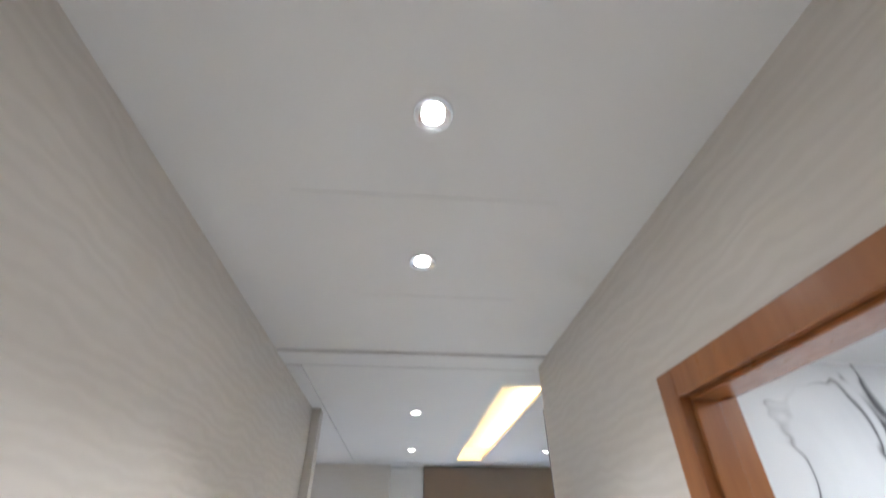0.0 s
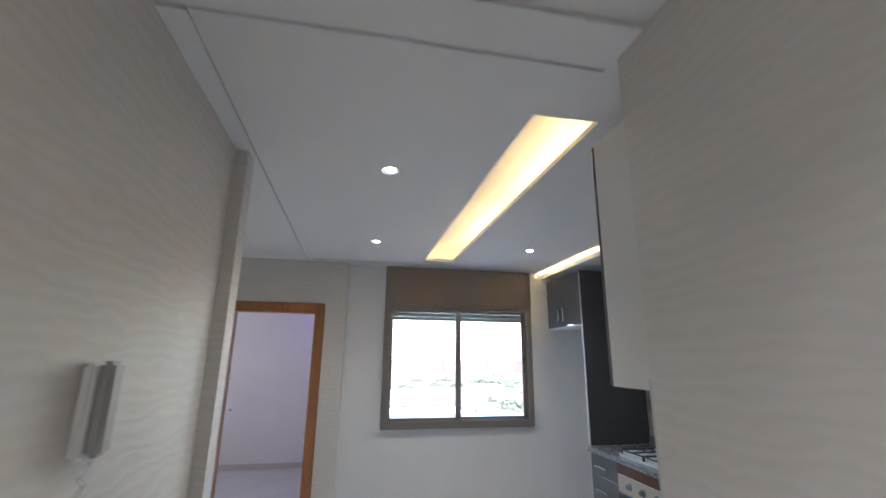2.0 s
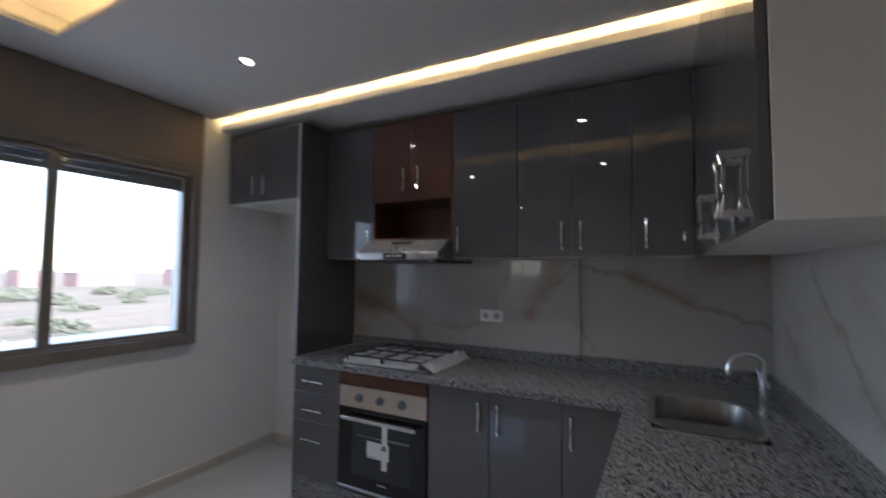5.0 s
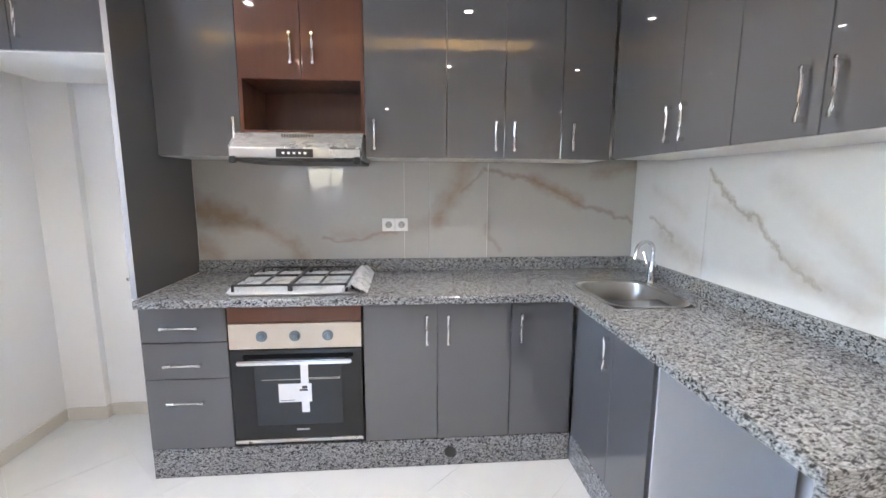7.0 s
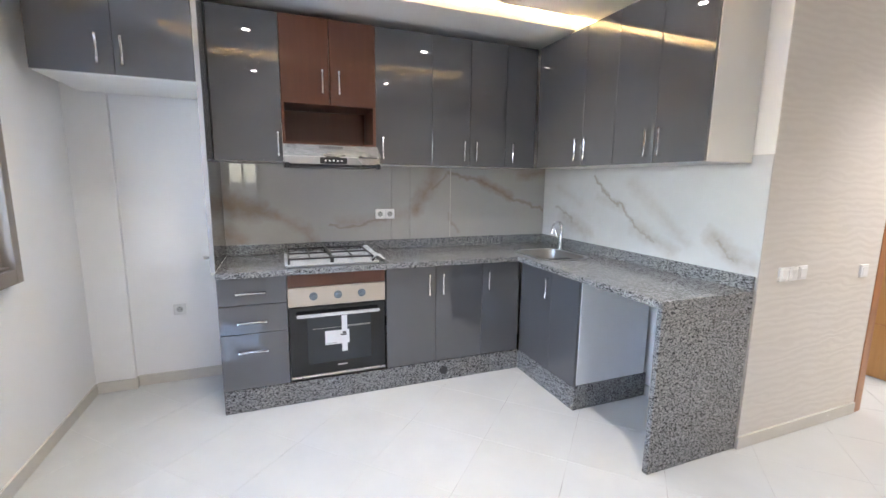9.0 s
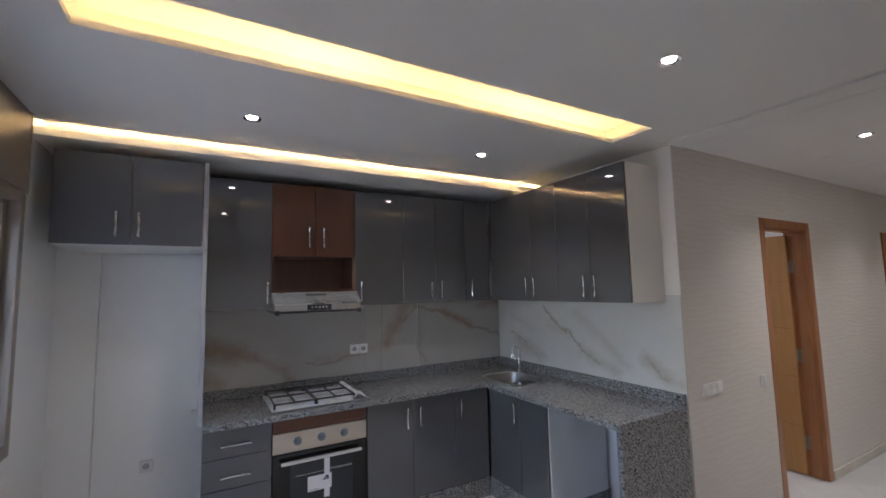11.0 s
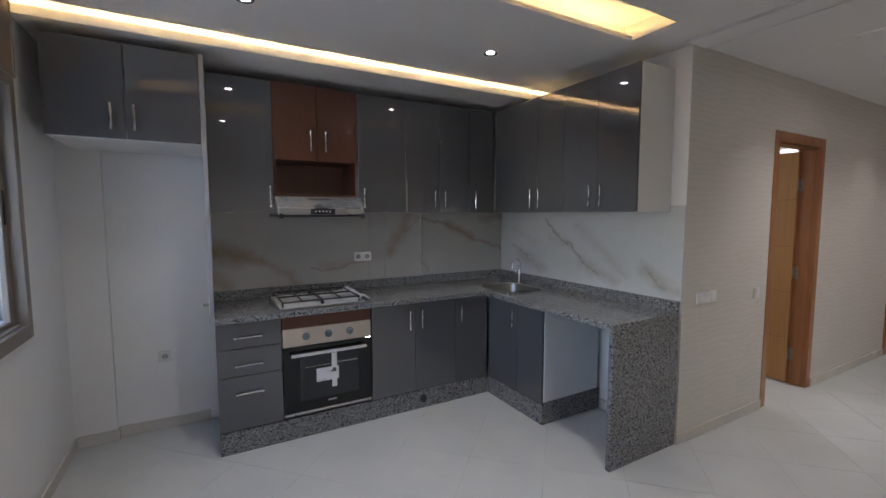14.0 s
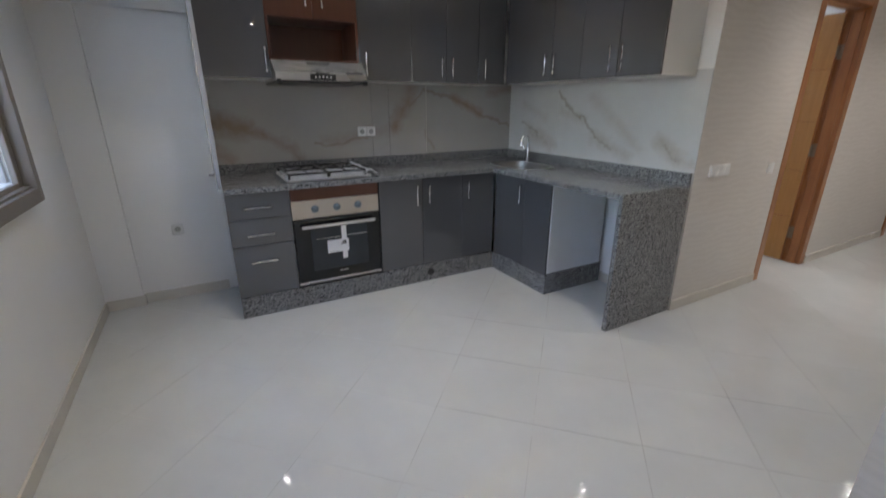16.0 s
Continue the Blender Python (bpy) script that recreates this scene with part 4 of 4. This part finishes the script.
def hob():
    h = thing("gas_hob", (2.46, 3.92, 0.90), "steel four-burner gas hob partly wrapped in clear film", "hob")
    x0, x1, y0, y1 = 2.215, 2.70, 3.63, 4.225
    bm = prism(bmesh.new(), rounded(x0, x1, y0, y1, 0.02), "z", 0.902, 0.914, 0.003)
    part("plate", bm, STEEL, h)
    for cx, cy, r in ((2.34, 4.08, 0.042), (2.57, 4.08, 0.034), (2.34, 3.80, 0.028), (2.57, 3.80, 0.05)):
        bm = bmesh.new()
        rod(bm, (cx, cy, 0.914), (cx, cy, 0.920), r * 1.25, 24)
        rod(bm, (cx, cy, 0.920), (cx, cy, 0.928), r, 24)
        part("burner", bm, GREYPLASTIC, h, "burner cap under film", True)
    for ya, yb in ((3.945, 4.205), (3.675, 3.935)):
        bm = bmesh.new()
        z = 0.950
        xa, xb = 2.235, 2.675
        ring = [(xa, ya, z), (xb, ya, z), (xb, yb, z), (xa, yb, z), (xa, ya, z)]
        for p, q in zip(ring, ring[1:]):
            rod(bm, p, q, 0.006, 8)
        ym, xm = (ya + yb) / 2, (xa + xb) / 2
        ps = part("pan_support", bm, IRON, h, "black cast-iron pan support", True)
        for p, q in (((xa, ym, z), (xb, ym, z)), ((xm, ya, z), (xm, yb, z))):
            part("bar", rod(bmesh.new(), p, q, 0.006, 8), IRON, ps, "", True)
        for xx, yy in ((xa, ya), (xb, ya), (xa, yb), (xb, yb)):
            part("foot", rod(bmesh.new(), (xx, yy, z), (xx, yy, 0.914), 0.007, 8), IRON, ps, "", True)
    for k in range(4):
        bm = bmesh.new()
        rod(bm, (2.32 + 0.075 * k, 3.652, 0.914), (2.32 + 0.075 * k, 3.652, 0.936), 0.015, 16, 0.012)
        part("knob", bm, BLACK, h, "black knob", True)
    rng = random.Random(4)
    nx, ny = 26, 14
    bm = bmesh.new()
    grid = []
    for i in range(nx + 1):
        row = []
        for j in range(ny + 1):
            x = 2.205 + 0.505 * i / nx + rng.uniform(-0.004, 0.004)
            y = 3.575 + 0.135 * j / ny + rng.uniform(-0.004, 0.004)
            s = math.sin(math.pi * j / ny)
            z = 0.905 + s * (0.040 + 0.022 * noise.noise((x * 18, y * 22, 0.3))) + 0.010 * abs(noise.noise((x * 50, y * 50, 2.0)))
            row.append(bm.verts.new((x, y, z)))
        grid.append(row)
    for i in range(nx):
        for j in range(ny):
            bm.faces.new((grid[i][j], grid[i + 1][j], grid[i + 1][j + 1], grid[i][j + 1]))
    part("wrapping", bm, BUNDLED, h, "crumpled clear protective film", True)
    bm = bmesh.new()
    grid = []
    for i in range(29):
        row = []
        for j in range(33):
            x, y = 2.205 + 0.505 * i / 28, 3.69 + 0.54 * j / 32
            puff = abs(math.sin(math.pi * (x - 2.235) / 0.22)) * abs(math.sin(math.pi * (y - 3.675) / 0.1325))
            n = 0.9175 + 0.024 * math.sqrt(puff) + 0.005 * abs(noise.noise((x * 30, y * 30, 5.0)))
            if x > 2.675 or x < 2.235 or y < 3.675:
                n = 0.9165 + 0.003 * abs(noise.noise((x * 30, y * 30, 5.0)))
            row.append(bm.verts.new((x, y, n)))
        grid.append(row)
    for i in range(28):
        for j in range(32):
            bm.faces.new((grid[i][j], grid[i + 1][j], grid[i + 1][j + 1], grid[i][j + 1]))
    part("wrapping", bm, FILM, h, "clear film stretched over the steel plate", True)


hob()


def cooker_hood():
    h = thing("cooker_hood", (2.55, 3.9, 1.54), "slim steel cooker hood with protective film under the walnut shelf", "cooker hood")
    a, b = 3.60, 4.205
    bm = prism(bmesh.new(), [(2.30, 1.545), (2.81, 1.545), (2.81, 1.671), (2.42, 1.671), (2.30, 1.590)], "y", a, b, 0.003)
    part("body", bm, STEEL, h)
    part("lip", boxes(((2.292, a + 0.006, 1.530), (2.80, b - 0.006, 1.545)), bevel=0.003), BLACK, h, "dark bottom frame")
    part("end_cap", boxes(((2.284, a + 0.002, 1.520), (2.31, a + 0.032, 1.553)), bevel=0.005), BLACK, h)
    part("end_cap", boxes(((2.284, b - 0.032, 1.520), (2.31, b - 0.002, 1.553)), bevel=0.005), BLACK, h)
    cp = part("control_panel", boxes(((2.292, 3.82, 1.549), (2.2985, 3.99, 1.588)), bevel=0.002), BLACK, h, "black button panel")
    for k in range(5):
        part("button", boxes(((2.289, 3.850 + 0.025 * k, 1.563), (2.2925, 3.862 + 0.025 * k, 1.573)), bevel=0.001), PLASTIC, cp)
    ux, uz = (2.42 - 2.30), (1.671 - 1.590)
    for k in range(12):
        y = 3.835 + 0.013 * k
        bm = bmesh.new()
        box(bm, (2.375, y, 1.640), (2.405, y + 0.005, 1.6625))
        part("vent_slot", bm, BLACK, h)
    bm = bmesh.new()
    grid = []
    for i in range(13):
        row = []
        for j in range(41):
            f = i / 12
            y = a - 0.004 + (b - a + 0.008) * j / 40
            n = 0.003 + 0.006 * abs(noise.noise((f * 3.0, y * 16, 1.0)))
            row.append(bm.verts.new((2.30 + ux * f - n, y, 1.592 + uz * f + n * 0.7)))
        grid.append(row)
    for i in range(12):
        for j in range(40):
            bm.faces.new((grid[i][j], grid[i + 1][j], grid[i + 1][j + 1], grid[i][j + 1]))
    part("wrapping", bm, THINFILM, h, "wrinkled clear protective film", True)


cooker_hood()


def kitchen_sink():
    s = thing("sink", (2.165, 2.3, 0.72), "stainless steel inset sink bowl in the granite corner", "sink")
    a, b, c, d = SINK
    outer, inner = rounded(a - 0.016, b + 0.016, c - 0.016, d + 0.016, 0.12), rounded(a + 0.008, b - 0.008, c + 0.008, d - 0.008, 0.105)
    bm = bmesh.new()
    loops = []
    for pts, z in ((outer, 0.9012), (outer, 0.9035), (inner, 0.9025)):
        loops.append([bm.verts.new((x, y, z)) for x, y in pts])
    for k, (sh, z) in enumerate(((0.003, 0.895), (0.012, 0.80), (0.02, 0.745), (0.05, 0.728))):
        loops.append([bm.verts.new((x, y, z)) for x, y in rounded(a + 0.008 + sh, b - 0.008 - sh, c + 0.008 + sh, d - 0.008 - sh, 0.10)])
    for u, v in zip(loops, loops[1:]):
        for k in range(len(u)):
            bm.faces.new((u[k], u[(k + 1) % len(u)], v[(k + 1) % len(u)], v[k]))
    bm.faces.new(loops[-1])
    bmesh.ops.recalc_face_normals(bm, faces=bm.faces)
    part("bowl", bm, SINKSTEEL, s, "", True)
    bm = bmesh.new()
    rod(bm, (2.165, 2.3, 0.728), (2.165, 2.3, 0.732), 0.042, 24)
    rod(bm, (2.165, 2.3, 0.732), (2.165, 2.3, 0.737), 0.02, 16)
    part("drain", bm, CHROME, s, "chrome strainer", True)
    t = thing("mixer_tap", (2.37, 2.062, 0.90), "chrome single-lever mixer tap behind the sink", "tap")
    bm = bmesh.new()
    x, y = 2.37, 2.062
    rod(bm, (x, y, 0.9), (x, y, 0.908), 0.028, 20)
    rod(bm, (x, y, 0.908), (x, y, 1.02), 0.021, 20, 0.019)
    part("body", bm, CHROME, t, "", True)
    pts = [(x, y, 1.0)]
    for k in range(11):
        an = radians(180 - 165 * k / 10)
        pts.append((x - 0.10 * (1 + math.cos(an)) * 0.32, y + 0.066 + 0.066 * math.cos(an), 1.080 + 0.052 * math.sin(an)))
    pts.append((pts[-1][0], pts[-1][1] + 0.004, 1.045))
    part("spout", sweep(bmesh.new(), pts, 0.0105, 12), CHROME, t, "", True)
    bm = bmesh.new()
    rod(bm, (x + 0.015, y, 0.985), (x + 0.05, y, 0.992), 0.012, 14)
    rod(bm, (x + 0.045, y, 0.99), (x + 0.075, y + 0.01, 1.06), 0.006, 10)
    part("lever", bm, CHROME, t, "", True)


kitchen_sink()


# ---- lamps ----
def downlight():
    d = thing("downlight", (1.613, 4.425, H + F), "round recessed downlight with a chrome ring, switched on", "downlight", "ceiling downlights")
    bm = bmesh.new()
    n, z = 28, H + F
    prof = ((0.048, z), (0.048, z - 0.003), (0.045, z - 0.008), (0.041, z - 0.008), (0.034, z - 0.004), (0.026, z - 0.001))
    rings = [[bm.verts.new((1.613 + r * math.cos(k * math.tau / n), 4.425 + r * math.sin(k * math.tau / n), zz)) for k in range(n)] for r, zz in prof]
    for u, v in zip(rings, rings[1:]):
        for k in range(n):
            bm.faces.new((u[k], u[(k + 1) % n], v[(k + 1) % n], v[k]))
    bmesh.ops.recalc_face_normals(bm, faces=bm.faces)
    part("ring", bm, CHROME, d, "chrome ring", True)
    part("lens", rod(bmesh.new(), (1.613, 4.425, z - 0.0022), (1.613, 4.425, z - 0.0006), 0.0262, 28), LAMP, d, "bright frosted lens")
    beam = new("beam", bpy.data.lights.new("beam", "SPOT"))
    beam.data.energy, beam.data.spot_size, beam.data.spot_blend, beam.data.shadow_soft_size = BEAM, radians(115), 1.0, 0.03
    beam.data.color = (0.98, 0.985, 0.98)
    beam.parent = d
    beam.location = (0, 0, -0.012)
    return d


lamp = downlight()
# the last four are unseen, added to brighten the corridor and the salon side
for lx, ly in ((1.61, 2.952), (0.219, 4.432), (0.219, 2.965), (0.187, 0.93), (0.187, 0.305), (0.187, -0.9), (0.187, -2.1), (-2.3, 3.7), (-2.3, 4.6)):
    copy_thing(lamp, pose(lx, ly, H + F if lx > -1 else H))

tape = thing("led_tape", (1.07, 3.7, Z1), "warm white light tape lying hidden behind the slot's lip", "light tape", "light tapes")
part("strip", boxes(((1.128, C1[2] - 0.05, Z1 + 0.001), (1.140, C1[3] + 0.05, Z1 + 0.011)), ((C1[0], C1[3] + 0.03, Z1 + 0.001), (1.03, C1[3] + 0.042, Z1 + 0.004)), ((C1[0] + 0.15, C1[2] - 0.042, Z1 + 0.001), (1.03, C1[2] - 0.03, Z1 + 0.004))), GOLD, tape)
tape = thing("led_tape", (2.25, 3.7, 2.567), "warm white light tape lying on the soffit above the cabinets", "light tape", "light tapes")
part("strip", boxes(((2.235, YS + 0.03, 2.568), (2.245, YN - 0.03, 2.575))), TAPE, tape)

# the bathroom's light source is unseen; this added lamp stands for it
bl = thing("bathroom_light", (2.0, 0.2, 2.42), "unseen flat round white ceiling light added for the bathroom's brightness", "ceiling light")
part("body", rod(bmesh.new(), (2.0, 0.2, 2.405), (2.0, 0.2, 2.42), 0.16, 32), PLASTIC, bl)
part("diffuser", rod(bmesh.new(), (2.0, 0.2, 2.395), (2.0, 0.2, 2.405), 0.15, 32), glow("cool_diffuser", (0.88, 0.95, 1.0), 5.0), bl)
vt = thing("violet_light", (-0.6, 6.3, 2.6), "violet light tape under the bedroom ceiling", "light tape")
part("strip", boxes(((-0.16, 5.9, 2.585), (-0.13, 8.1, 2.5995))), glow("violet_tape", (0.50, 0.40, 1.0), 1.1), vt)
# added glowing disc in place of the bedroom's presumed window light
rl = thing("bedroom_light", (-2.0, 6.8, 2.6), "unseen flat white disc added to brighten the bedroom", "ceiling light")
part("diffuser", rod(bmesh.new(), (-2.0, 6.8, 2.585), (-2.0, 6.8, 2.5995), 0.16, 32), glow("bedroom_fill_glow", (1.0, 0.97, 0.99), 2.9), rl)


# ---- small wall fittings ----
def plate(name, label, at, gangs, style, face=PLASTIC):
    """at maps (u along the wall, d out of it, z)."""
    p = thing(name, at(0, 0, 0), label, "socket" if style == "socket" else "switch")
    for g in range(gangs):
        u = (g - (gangs - 1) / 2) * 0.078
        pl = part("plate", cells(at, (u - 0.0385, u + 0.0385, 0.0005, 0.012, -0.039, 0.039), bevel=0.003), face, p)
        if style == "socket":
            # raised disc whose grey colour stands for the shade inside the socket hollow
            c0, c1 = at(u, 0.0121, 0), at(u, 0.0127, 0)
            part("recess_shade", rod(bmesh.new(), c0, c1, 0.021, 20), GREYPLASTIC, pl)
            bm = bmesh.new()
            for du in (-0.0095, 0.0095):
                rod(bm, at(u + du, 0.0127, 0), at(u + du, 0.0132, 0), 0.003, 8)
            rod(bm, at(u, 0.0127, 0.012), at(u, 0.016, 0.012), 0.0025, 8)
            part("contact", bm, BLACK, pl)
        else:
            part("rocker", cells(at, (u - 0.026, u + 0.026, 0.0119, 0.016, -0.027, 0.027), bevel=0.002), PLASTIC, pl)


plate("wall_socket", "white double socket on the marble splashback", lambda u, d, z: (2.80 - d, 3.456 + u, 1.183 + z), 2, "socket")
plate("wall_socket", "pale grey single socket low in the fridge niche", lambda u, d, z: (XE - d, 4.933 + u, 0.53 + z), 1, "socket", PALEPLATE)
plate("light_switch", "white triple switch on the wallpaper by the worktop end", lambda u, d, z: (XC - d, 1.67 + u, 0.978 + z), 3, "switch")
plate("light_switch", "white single switch beside the bathroom door", lambda u, d, z: (XC - d, 1.0 + u, 0.95 + z), 1, "switch")
plate("wall_socket", "white single socket on the bedroom wall", lambda u, d, z: (-1.70 + u, 8.25 - d, 0.84 + z), 1, "socket")

ic = thing("intercom_handset", (XL, 2.07, 1.43), "grey-white wall intercom handset with a coiled cord", "intercom")
part("cradle", boxes(((XL, 2.03, 1.42), (XL + 0.028, 2.13, 1.63)), bevel=0.008, seg=2), PLASTIC, ic)
part("handset", boxes(((XL + 0.028, 2.04, 1.425), (XL + 0.062, 2.095, 1.635)), bevel=0.010, seg=2), GREYPLASTIC, ic, "grey handset")
pts = []
for k in range(150):
    a = k * 0.62
    f = k / 149
    pts.append((XL + 0.03 + 0.009 * math.cos(a), 2.07 + 0.009 * math.sin(a) - 0.03 * math.sin(math.pi * f), 1.42 - 0.22 * math.sin(math.pi * min(1, f * 1.02))))
part("cord", sweep(bmesh.new(), pts, 0.0022, 6), PLASTIC, ic, "coiled cord", True)

# small capped pipe beside the panel in the niche
pc = thing("gas_pipe", (2.19, 4.65, 0.985), "short capped pipe end beside the tall panel", "pipe")
bm = bmesh.new()
rod(bm, (2.24, 4.6395, 0.985), (2.24, 4.672, 0.985), 0.008)
part("stub", bm, STEEL, pc, "", True)

# ---- outside ----


def field():
    """Dry grass in long pale and green strips."""
    m, nt, b = material("dry_field")
    strip = node(nt, "ShaderNodeTexNoise", {"Vector": coords(nt, (0.012, 0.075, 0.0)), "Scale": 1.0, "Detail": 5.0, "Roughness": 0.6}).outputs[0]
    tuft = node(nt, "ShaderNodeTexNoise", {"Vector": coords(nt, (0.25, 0.6, 0.0)), "Scale": 1.0, "Detail": 4.0, "Roughness": 0.7}).outputs[0]
    col = ramp(nt, strip, [(0.36, (0.082, 0.080, 0.052)), (0.47, (0.150, 0.118, 0.082)), (0.56, (0.190, 0.150, 0.112)), (0.66, (0.105, 0.098, 0.066))])
    col = mixed(nt, ramp(nt, tuft, [(0.48, (0.0,)), (0.64, (0.6,))]), col, (0.062, 0.070, 0.046))
    nt.links.new(col, b.inputs["Base Color"])
    b.inputs["Roughness"].default_value = 0.95
    return m


FIELD = field()
BUSH = plain("grey_green_scrub", (0.15, 0.16, 0.115), 0.9, vary=0.3, size=0.6)
PINK = plain("red_render", (0.34, 0.225, 0.205), 0.9, vary=0.08, size=0.3)
PALEWALL = plain("pale_concrete_roof", (0.70, 0.69, 0.67), 0.8, vary=0.06, size=0.4)
SHUTTERED = plain("faded_shutter", (0.27, 0.155, 0.14), 0.6, vary=0.1)
DARKWIN = plain("dark_window_glass", (0.05, 0.055, 0.06), 0.2, vary=0.1)
bm = bmesh.new()
g = [[bm.verts.new((-1500 + 3000 * i / 40, -1500 + 3000 * j / 40, -7.0)) for j in range(41)] for i in range(41)]
for i in range(40):
    for j in range(40):
        bm.faces.new((g[i][j], g[i + 1][j], g[i + 1][j + 1], g[i][j + 1]))
structure("ground", bm, FIELD, "dry grassy field reaching the horizon", "ground")


def house(label, x, y, w, d, h, mat, floors):
    b = thing("house", (x, y, -7), label, "house", "far houses")
    part("wall", boxes(((x - w / 2, y, -7.3), (x + w / 2, y + d, -7 + h))), mat, b)
    part("parapet", boxes(((x - w / 2 - 0.15, y - 0.15, -7 + h), (x + w / 2 + 0.15, y + 0.2, -6.4 + h)), ((x - w / 2 - 0.15, y + 0.2, -7 + h), (x - w / 2 + 0.2, y + d, -6.4 + h)), ((x + w / 2 - 0.2, y + 0.2, -7 + h), (x + w / 2 + 0.15, y + d, -6.4 + h))), mat, b)
    for f in range(floors):
        n = max(2, int(w / 4))
        for k in range(n):
            wx = x - w / 2 + (k + 0.5) * w / n
            part("window", boxes(((wx - 0.7, y - 0.06, -5.7 + 3.1 * f), (wx + 0.7, y + 0.02, -4.3 + 3.1 * f))), SHUTTERED, b)


rng = random.Random(11)
for x, w, h, fl in ((2, 20, 6.5, 2), (27, 14, 5.5, 1), (44, 11, 8.0, 2), (60, 16, 6.0, 2), (84, 12, 7.5, 2), (112, 24, 6.2, 2), (145, 13, 8.5, 2), (170, 20, 6.0, 2), (212, 18, 5.5, 1), (-45, 26, 6.5, 2)):
    house("distant red-rendered flat-roofed house", x, 240 + rng.uniform(-10, 25), w, 14, h, PINK, fl)


def shrub(x, y, r, h):
    s = thing("shrub", (x, y, -7), "low grey-green scrub bush in the field", "bush", "field bushes")
    bm = bmesh.new()
    k = random.Random(int(x * 31 + y * 17))
    for _ in range(130):
        a, q = k.uniform(0, math.tau), r * math.sqrt(k.random())
        z = -7 + h * k.uniform(0.05, 1.0) * (1 - 0.6 * (q / r) ** 2)
        m = Matrix.LocRotScale((x + q * math.cos(a), y + q * math.sin(a), z), Euler((k.uniform(0, 3), k.uniform(0, 3), k.uniform(0, 3))), (r * 0.11 * k.uniform(0.6, 1.4), r * 0.11, h * 0.08))
        bmesh.ops.create_icosphere(bm, subdivisions=1, radius=1.0, matrix=m)
    part("foliage", bm, BUSH, s)


bushes = random.Random(23)
for _ in range(44):
    y = bushes.uniform(38, 190)
    x = y * bushes.uniform(-0.05, 0.95)
    r = bushes.uniform(0.9, 1.9) * (0.8 + y / 90)
    if x < 16 and y < 90:
        x += 16
    shrub(x, y, r, r * bushes.uniform(0.45, 0.75))
sb = thing("outbuilding", (2, 62, -7), "long pale flat-roofed outbuilding with dark roof vents", "building")
part("wall", boxes(((-14, 46, -7.3), (12.6, 84, -4.5)), bevel=0.05), PALEWALL, sb)
part("parapet", boxes(((-14.1, 45.9, -4.5), (12.7, 46.2, -4.2)), ((12.4, 46.2, -4.5), (12.7, 84, -4.2)), ((-14.1, 83.7, -4.5), (12.4, 84, -4.2))), PALEWALL, sb)
for vx in (4.6, 6.4, 8.1, 10.5):
    part("vent", boxes(((vx - 0.45, 56.7, -4.5), (vx + 0.45, 57.3, -4.2)), bevel=0.04), DARKWIN, sb)

# ---- floor, tile by tile ----
def clip(poly, lo, hi):
    for ax in (0, 1):
        for bound, sign in ((lo[ax], 1), (hi[ax], -1)):
            out = []
            for p, q in zip(poly, poly[1:] + poly[:1]):
                dp, dq = sign * (p[ax] - bound), sign * (q[ax] - bound)
                if dp >= 0:
                    out.append(p)
                if dp * dq < 0:
                    f = dp / (dp - dq)
                    out.append((p[0] + f * (q[0] - p[0]), p[1] + f * (q[1] - p[1])))
            poly = out
            if len(poly) < 3:
                return []
    return poly


floor = structure("floor", boxes(((XW - 0.1, 3.0, -0.06), (XE + 0.1, 5.6, -0.0012)), ((XL - 0.1, YB - 0.1, -0.06), (XE + 0.1, 3.0, -0.0012)), ((XW - 0.1, 5.6, -0.06), (-0.02, 8.3, -0.003)), ((XE + 0.1, -1.1, -0.06), (3.25, 1.4, -0.003))), GROUT, "polished cream floor tiles laid diagonally, some joints dark with dirt", "floor")
STEP, GAP = 0.4635, 0.0009
R2 = math.sqrt(0.5)
zones = (((XW, 2.0), (XE, YN)), ((XL, YB), (XC, 2.0)), ((XC, YS), (XE, 2.0)), ((XC, D1[0]), (1.02, D1[1])), ((1.02, -1.05), (3.2, 1.30)), ((D2[0], YN), (D2[1], 5.5)), ((XW, 5.5), (-0.09, 8.25)))
for lo, hi in zones:
    for i in range(-30, 40):
        for j in range(-40, 30):
            # rows run along x + y and x - y
            c0, c1 = 0.06 / math.sqrt(2) + i * STEP + GAP, 0.06 / math.sqrt(2) + (i + 1) * STEP - GAP
            e0, e1 = -3.10 / math.sqrt(2) + j * STEP + GAP, -3.10 / math.sqrt(2) + (j + 1) * STEP - GAP
            corner = [((c + e) * R2, (c - e) * R2) for c, e in ((c0, e0), (c1, e0), (c1, e1), (c0, e1))]
            poly = clip(corner, lo, hi)
            if len(poly) < 3:
                continue
            area = abs(sum(p[0] * q[1] - q[0] * p[1] for p, q in zip(poly, poly[1:] + poly[:1]))) / 2
            if area < 0.0008:
                continue
            part("tile", prism(bmesh.new(), poly, "z", -0.012, 0.0), TILE, floor)
